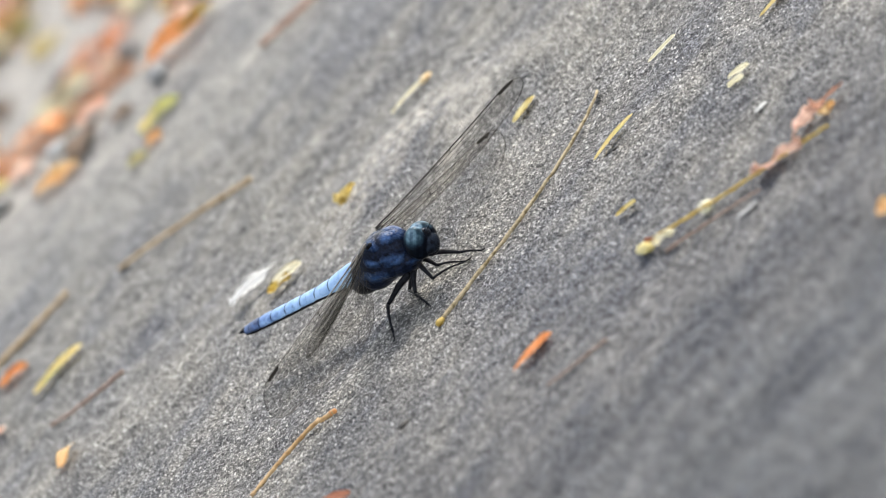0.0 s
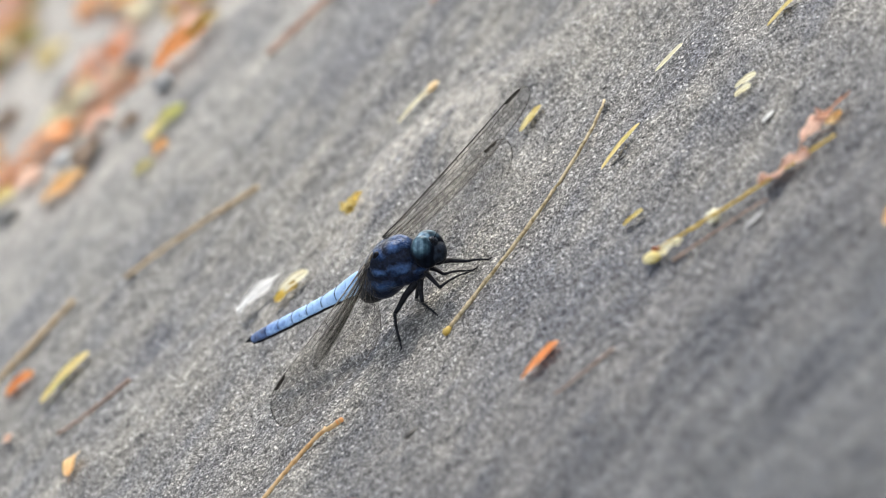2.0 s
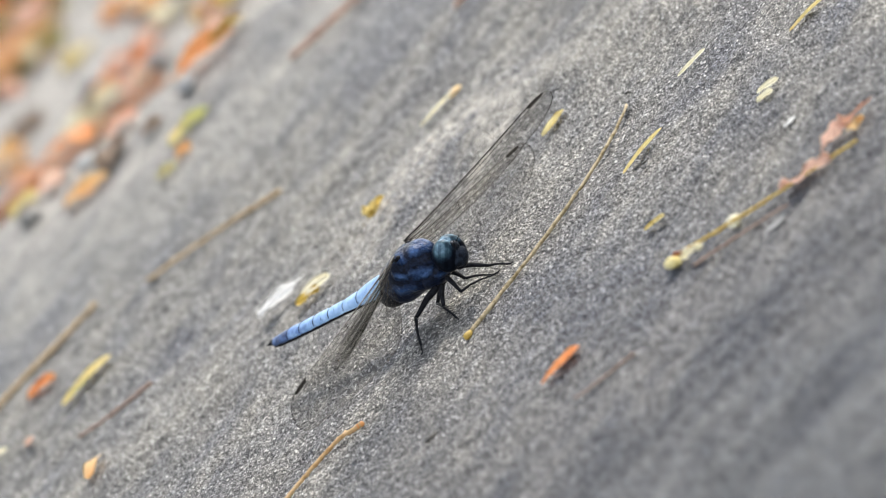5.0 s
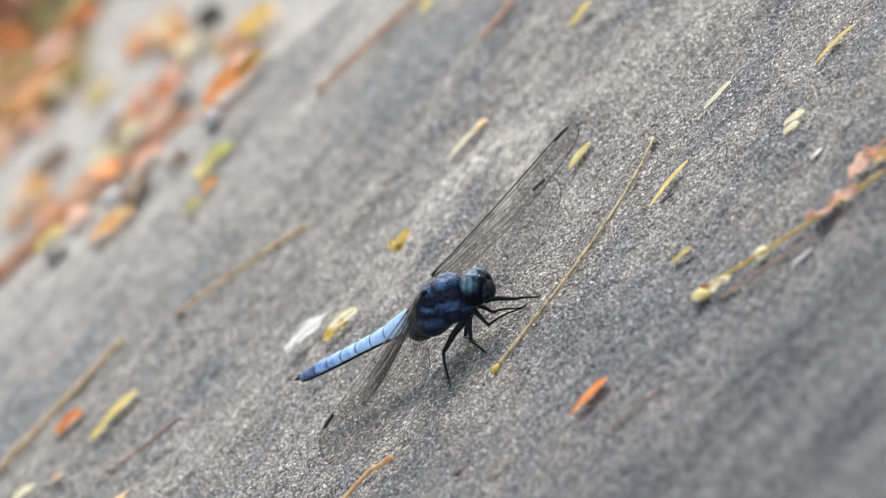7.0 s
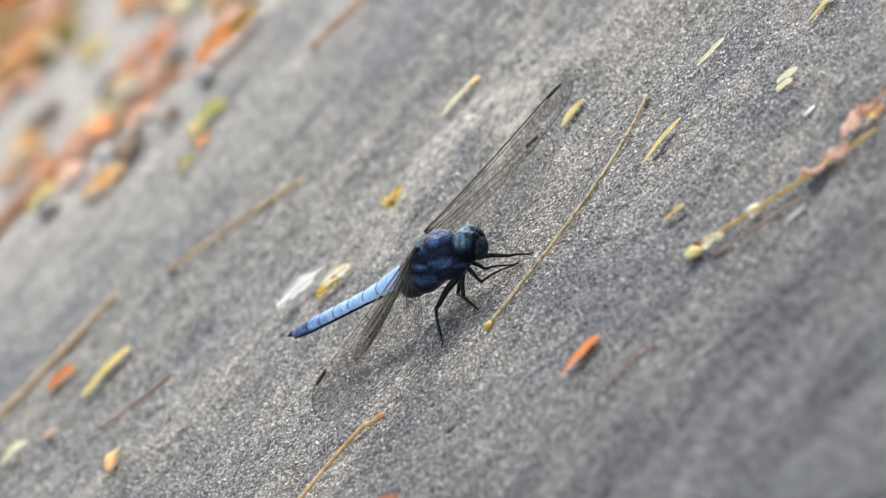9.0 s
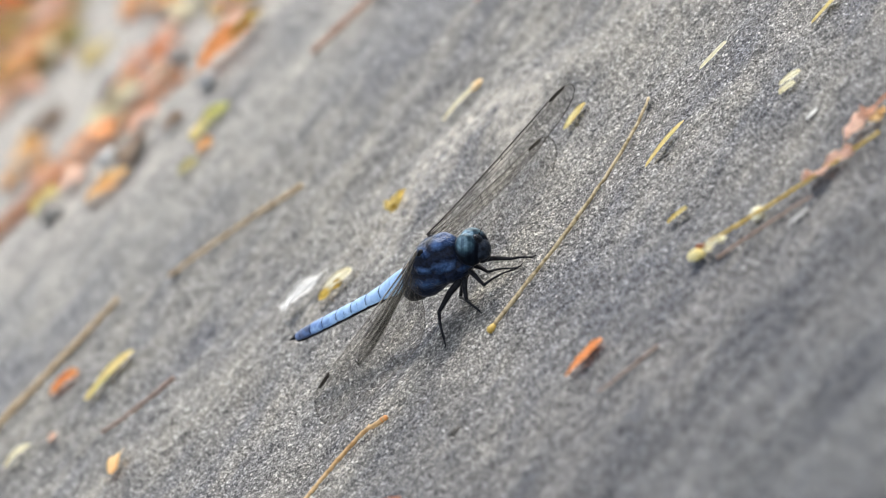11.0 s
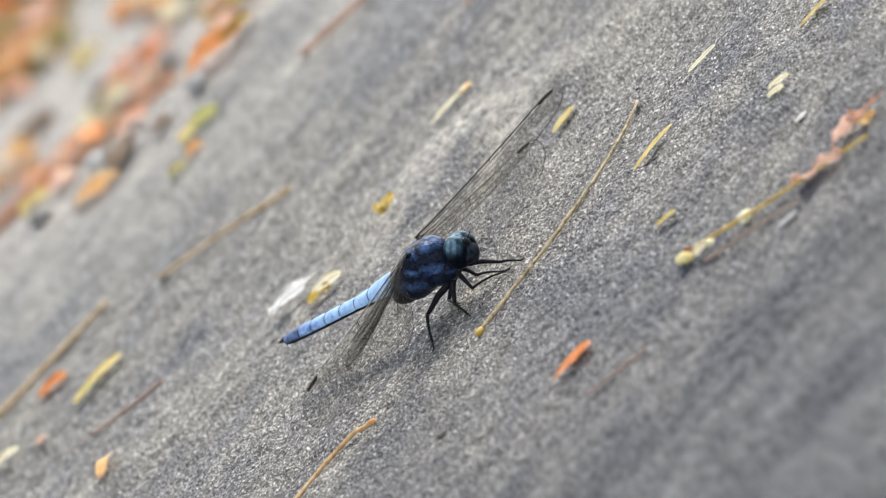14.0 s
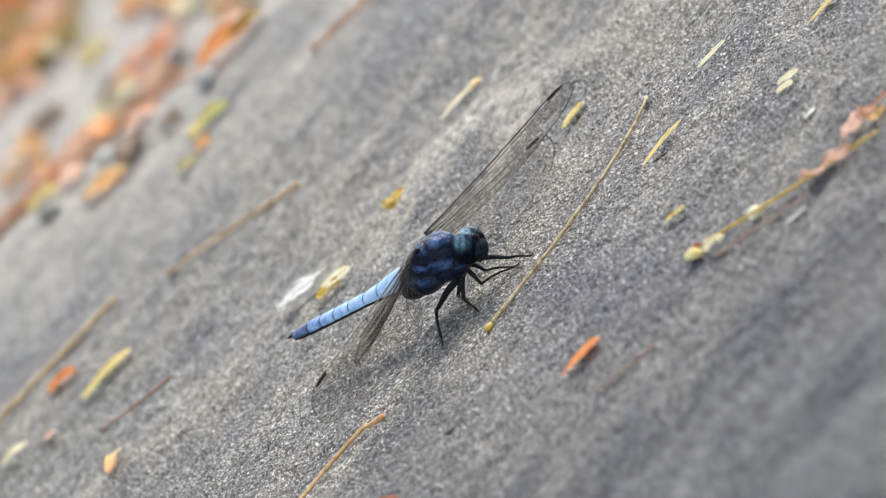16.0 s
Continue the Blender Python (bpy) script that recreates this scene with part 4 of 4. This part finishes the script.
fixed(twig("stalk_end", -24.3, -17.3, -21.4, -19.8, 0.36, 0.42, RUSTSTALK, "hooked orange end of the stalk", 49, -0.1, 0.46, ORANGE, 0.15), HOOKED)
leaf("leaflet", -27.4, -63.6, -32.3, -54.1, 2.2, RUST, "reddish dry leaflet with a dark tip", 18, 0.15, 0.02)
# the twig with buds and crumpled leaves
TWIG = twig("budded_twig", 62.7, -84.8, 30.7, -68.6, 0.24, 0.32, OCHRE, "yellow budded twig with dry leaves lying on grey stone", 20, 0.03, 0.0, None, 0.2, 0.5)
fixed(lump("bud", 30.4, -70.3, 1.9, YELLOW, "plump yellow bud at the twig's end", "bud", 21, 0.75, 2.4, -65), TWIG)
fixed(crumpled("bud_scale", 31.0, -69.0, 33.1, -71.9, 1.3, RUST, "thin reddish brown scale over the bud", 28, 0.2, 1.3), TWIG)
fixed(crumpled("bract", 31.6, -72.9, 35.4, -74.5, 3.2, PALE, "pale bract beside the yellow bud", 22, 0.4, 1.2), TWIG)
fixed(lump("bud", 41.3, -74.1, 2.3, PALE, "round pale bud on the yellow twig", "bud", 23, 0.8, 1.1, 20), TWIG)
fixed(crumpled("dry_leaf", 50.0, -77.5, 57.7, -84.0, 5.6, PINKISH, "crumpled peach and brown dry leaf caught on the twig", 24, 0.55, 0.35), TWIG)
fixed(crumpled("dry_leaf", 58.3, -80.1, 62.7, -71.9, 4.6, PINKISH, "curled rust-brown dry leaf", 25, 0.4, 0.9), TWIG)
fixed(crumpled("dry_leaf", 61.6, -73.5, 68.4, -76.4, 4.8, PINKISH, "curled peach and brown dry leaf", 27, 0.4, 0.9), TWIG)
fixed(crumpled("dry_leaf", 63.0, -77.6, 65.9, -79.2, 3.4, AMBER, "small amber lobe of the curled dry leaf", 29, 0.2, 0.8), TWIG)
twig("twig", 32.3, -76.1, 48.8, -84.3, 0.28, 0.2, FADEDTWIG, "thin reddish twig beside the budded twig", 26, 0.02)
lump("white_crumb", 44.9, -86.4, 1.8, GRIT, "pale grit on grey stone", "crumb", 27, 0.12, 2.2, 0)
twig("twig", 16.7, -90.6, 5.6, -88.0, 0.24, 0.18, FADEDTWIG, "faint reddish twig on grey stone", 28)
leaf("leaflet", 57.5, -132.0, 61.2, -132.5, 5.0, AMBER, "orange dry leaflet on grey stone", 29, 0.175, 0.04)
# towards the leaf litter
twig("twig", 43.8, 139.5, 35.2, 134.6, 0.5, 0.4, REDTWIG, "thin pinkish twig on grey stone", 30)
twig("twig", 32.4, 180.3, 9.0, 176.7, 0.62, 0.5, REDTWIG, "reddish brown twig on grey stone", 31, 0.02)
leaf("leaflet", 34.4, 171.7, 31.5, 172.7, 4, YELLOW, "yellow leaflet beside a reddish twig", 32)
twig("leaf_stalk", -7.4, 120.6, -34.2, 132.8, 0.45, 0.38, STRAW, "brown knotty leaf stalk on grey stone", 33, -0.04)
twig("leaf_stalk", -43.5, 143.1, -78.7, 133.1, 0.5, 0.66, STRAW, "long ochre leaf stalk with a reddish end", 34, 0.01)
leaf("leaflet", -56.0, 124.2, -62.1, 125.1, 4, ORANGE, "orange dry leaflet on grey stone", 35)
leaf("leaflet", -46.4, 111.0, -58.0, 106.6, 3.61, GREENISH, "narrow yellow and green leaflet on grey stone", 36, 0.15, 0.016)
twig("twig", -43.8, 82.3, -58.9, 88.3, 0.42, 0.3, FADEDTWIG, "thin weathered reddish twig on grey stone", 37, 0.05)
leaf("leaflet", -65.0, 103.9, -66.8, 103.3, 2.6, PEACH, "small pale pinkish leaf scrap", 38)
leaf("leaflet", -69.5, 108.7, -75.4, 108.3, 3.0, PALE, "pale straw leaflet on grey stone", 39)
leaf("leaflet", -58.0, 66.6, -61.1, 57.6, 2.8, AMBER, "small amber leaflet on grey stone", 40)
leaf("leaflet", -7.3, 193.6, -16.5, 191.0, 5.0, GREENISH, "yellow and green leaflet on grey stone", 41, 0.15, 0.02)
leaf("leaflet", -13.8, 180.6, -17.1, 181.3, 4.6, AMBER, "small orange leaf scrap", 42)
leaf("leaflet", -17.8, 177.5, -22.1, 178.4, 4, OLIVE, "small brown leaf scrap", 43)
# loose dead leaves on the dusty strip
leaf("dry_leaf", -7.4, 219.0, 5.2, 217.2, 7.0, TANGERINE, "large curled orange dead leaf on dusty stone", 50, 0.175, 0.04, 2.0, 0.06, 0.3)
leaf("dry_leaf", 0.5, 216.8, 8.2, 219.3, 4.0, GOLD, "brown curled dead leaf against an orange one", 51, 0.175, 0.04, 0.0, 0.1, 0.4, lift=1.2)
leaf("dry_leaf", 6.5, 357.5, 14.8, 357.9, 9.0, SAFFRON, "bright yellow dead leaf on dusty stone", 52, 0.175, 0.04, lift=1.5)
leaf("dry_leaf", 1.2, 358.4, 9.1, 363.3, 8.5, SAFFRON, "amber dead leaf on dusty stone", 53, 0.175, 0.04)
leaf("dry_leaf", 0.7, 341.6, 6.2, 352.4, 6.5, PEACH, "cream-coloured dead leaf among orange ones", 54, 0.175, 0.04)
leaf("dry_leaf", -12.8, 409.2, 1.5, 406.8, 8.5, TANGERINE, "orange dead leaf at the edge of the litter", 55, 0.175, 0.04)
leaf("dry_leaf", -10.2, 374.8, -0.6, 380.0, 5.5, PEACH, "pale peach dead leaf on dusty stone", 56, 0.175, 0.04)
leaf("dry_leaf", -18.0, 356.4, -10.5, 359.4, 7.0, PEACH, "pinkish orange dead leaf on dusty stone", 57, 0.175, 0.04)
leaf("dry_leaf", -14.4, 354.7, -11.1, 358.2, 5.0, PALE, "pale yellow dead leaf on dusty stone", 58)
leaf("dry_leaf", -19.1, 377.8, -12.6, 374.2, 7.0, PEACH, "faded pink dead leaf on dusty stone", 77)
leaf("dry_leaf", -26.9, 368.2, -22.1, 368.1, 6.5, BROWN, "brown dead leaf scrap on dusty stone", 59)
twig("twig", -61.5, 348.0, -10.4, 343.0, 1.5, 1.1, RUSTTWIG, "long rust-orange twig on dusty stone", 60, 0.03)
leaf("dry_leaf", -39.8, 222.7, -33.5, 223.6, 7.0, PEACH, "faded peach dead leaf by a long rust-orange twig", 61, 0.175, 0.04)
lump("white_crumb", -30.0, 221.1, 2.6, CRUMB, "whitish crumb among dead leaves", "crumb", 62, 0.6, 1.5, 0)
leaf("dry_leaf", -37.8, 206.5, -28.1, 203.4, 6.0, AMBER, "amber curled dead leaf on dusty stone", 63, 0.175, 0.04)
leaf("dry_leaf", -27.8, 205.5, -23.6, 218.6, 5.51, BROWN, "brown curled dead leaf on dusty stone", 64, 0.175, 0.04)
leaf("dry_leaf", -35.9, 348.7, -25.6, 221.9, 6.0, TANGERINE, "orange dead leaf curled over the edge of the stone", 78, 0.175, 0.04)
leaf("dry_leaf", -32.1, 364.2, -26.1, 361.2, 7.0, PALE, "cream dead leaf on dusty stone", 65)
leaf("dry_leaf", -40.8, 387.8, -32.9, 381.6, 6.5, BROWN, "faded brown dead leaf on dusty stone", 66)
leaf("dry_leaf", -46.5, 225.3, -39.8, 224.6, 5.0, YELLOW, "yellow dead leaf on dusty stone", 67)
leaf("dry_leaf", -51.0, 373.4, -46.1, 373.2, 5.5, AMBER, "faded orange dead leaf on dusty stone", 68)
leaf("dry_leaf", -25.0, 401.9, -17.0, 402.4, 6.51, YELLOW, "faded yellow dead leaf on dusty stone", 69)
leaf("dry_leaf", -24.0, 223.6, -17.2, 220.7, 5.5, PEACH, "peach-coloured dead leaf along a rust-orange twig", 70)
leaf("dry_leaf", -19.1, 207.7, -14.5, 207.0, 4.5, BROWN, "small brown leaf scrap at the stone's rim", 71)
lump("pebble", 5.1, 387.8, 5.0, DARK, "dark pebble on dusty stone", "pebble", 72, 0.7, 1.2, 20)
lump("pebble", -9.1, 354.6, 4.2, GREY, "dark grey pebble among dead leaves", "pebble", 73, 0.7, 1.2, 20)
lump("pebble", -7.8, 211.0, 3.4, GRIT, "grey pebble on dusty stone", "pebble", 74, 0.7, 1.2, 20)
lump("pebble", -21.8, 375.1, 4.2, GREY, "dark brown pebble on dusty stone", "pebble", 75, 0.7, 1.2, 20)
lump("pebble", -43.8, 214.4, 3.8, GREY, "dark pebble beside a rust-orange twig", "pebble", 76, 0.7, 1.2, 20)
# grit and specks on the stone
lump("grit", 38.3, -17.8, 0.9, DARK, "tiny dark grain of grit on grey stone", "grit", 90, 0.4, 1.3, 0)
lump("grit", 44.5, 22.2, 0.7, DARK, "tiny dark grain of grit on grey stone", "grit", 91, 0.4, 1.3, 30)
lump("grit", 42.2, 12.1, 0.8, DARK, "tiny dark grain of grit on grey stone", "grit", 92, 0.4, 1.3, 60)


def litter_bank():
    """The heap of dead leaves and grass beyond the dusty strip, too many to count."""
    rng = random.Random(11)
    for name, mats, count, label in (
            ("leaf_litter", (PEACH, PINKISH, PEACH, AMBER, OLIVE, ORANGE, PEACH, PALE), 3400, "deep litter of rust-brown dead leaves"),
            ("dull_grass", (GRASS,), 350, "short dull green and brown grass blades")):
        bm = bmesh.new()
        for k in range(count):
            x = rng.gauss(-0.07, 0.14)
            depth = abs(rng.gauss(0.0, 0.15))
            k_rise = min(1, depth / 0.09)
            y = 0.432 + depth + 0.008 * math.sin(45 * x) + 1.7 * min(0.1, max(0, x + 0.028))
            z = -0.0325 + 0.016 * k_rise * rng.random()
            L, W = (rng.uniform(8, 22), rng.uniform(4, 10)) if name == "leaf_litter" else (rng.uniform(10, 26), rng.uniform(0.6, 1.4))
            tilt = (rng.uniform(-22, 22), rng.uniform(-22, 22)) if name == "leaf_litter" else (rng.uniform(-20, 20), rng.uniform(-35, -8))
            m = Matrix.Translation((x, y, z + 0.003)) @ pose(0, 0, 0, tilt[0] * k_rise, tilt[1] * k_rise, rng.uniform(0, 360))
            rows = []
            for i in range(6):
                u = i / 5
                w = 0.5 * W * math.sin(math.pi * min(0.97, u + 0.05)) ** 0.7
                zz = (0.06 + 0.19 * k_rise) * L * math.sin(math.pi * u)
                rows.append([bm.verts.new(m @ (Vector((L * (u - 0.5), s * w, zz + 0.2 * k_rise * abs(s) * W)) * MM)) for s in (-1, 0, 1)])
            mi = rng.randrange(len(mats))
            if len(mats) > 4 and x > -0.04 and rng.random() < 0.2:      # faded olive leaves lie at this end
                mi = 4
            for a, b in zip(rows, rows[1:]):
                for j in (0, 1):
                    bm.faces.new((a[j], b[j], b[j + 1], a[j + 1])).material_index = mi
        bmesh.ops.solidify(bm, geom=bm.faces[:], thickness=0.3 * MM)
        me = bpy.data.meshes.new(name)
        bm.to_mesh(me)
        bm.free()
        for mat in mats:
            me.materials.append(mat)
        tagged(new(name, me), label, "leaf litter" if name == "leaf_litter" else "grass", kind="stuff")


litter_bank()


def loose_leaves():
    """Scraps of dead leaf strewn over the dusty strip."""
    rng = random.Random(23)
    kinds = ((AMBER, "amber"), (ORANGE, "orange"), (PINKISH, "pinkish"), (PALE, "cream"), (AMBER, "amber"), (PALE, "cream"))
    for k in range(12):
        x = rng.uniform(-66, 17)
        y = 345 + 0.35 * (x + 22) * (x > -22) + abs(rng.gauss(0, 30))
        a = rng.uniform(0, math.pi)
        L = rng.uniform(6, 12)
        mat, word = kinds[k % len(kinds)]
        leaf("leaf_scrap", x, y, x + L * math.cos(a), y + L * math.sin(a), rng.uniform(5, 9), mat,
             "small " + word + " scrap of dead leaf on dusty stone", 200 + k, 0.3, 0.12, 0.0, 0.12)
    kinds = ((PEACH, "peach"), (AMBER, "amber"), (PALE, "cream"), (PEACH, "peach"), (BROWN, "faded brown"), (AMBER, "amber"))
    for k in range(14):
        x = rng.uniform(-66, 22)
        y = 252 + 0.25 * x + rng.uniform(-8, 66)
        a = rng.uniform(0, math.pi)
        L = rng.uniform(4, 9)
        mat, word = kinds[k % len(kinds)]
        leaf("leaf_scrap", x, y, x + L * math.cos(a), y + L * math.sin(a), rng.uniform(2.5, 6), mat,
             "small " + word + " scrap of dead leaf among others", 300 + k, 0.3, 0.10, 0.0, 0.14)


loose_leaves()


def motions():
    """The dragonfly sits still all the while, its head at rest on the neck."""
    rest = mm(*NECK)

    def turned(t, rx, ry, rz):
        return (t, Matrix.Translation(rest) @ pose(0, 0, 0, rx, ry, rz))
    walk(HEAD, [turned(0.0, 0, 0, 0), turned(16.0, 0, 0, 0)])


motions()
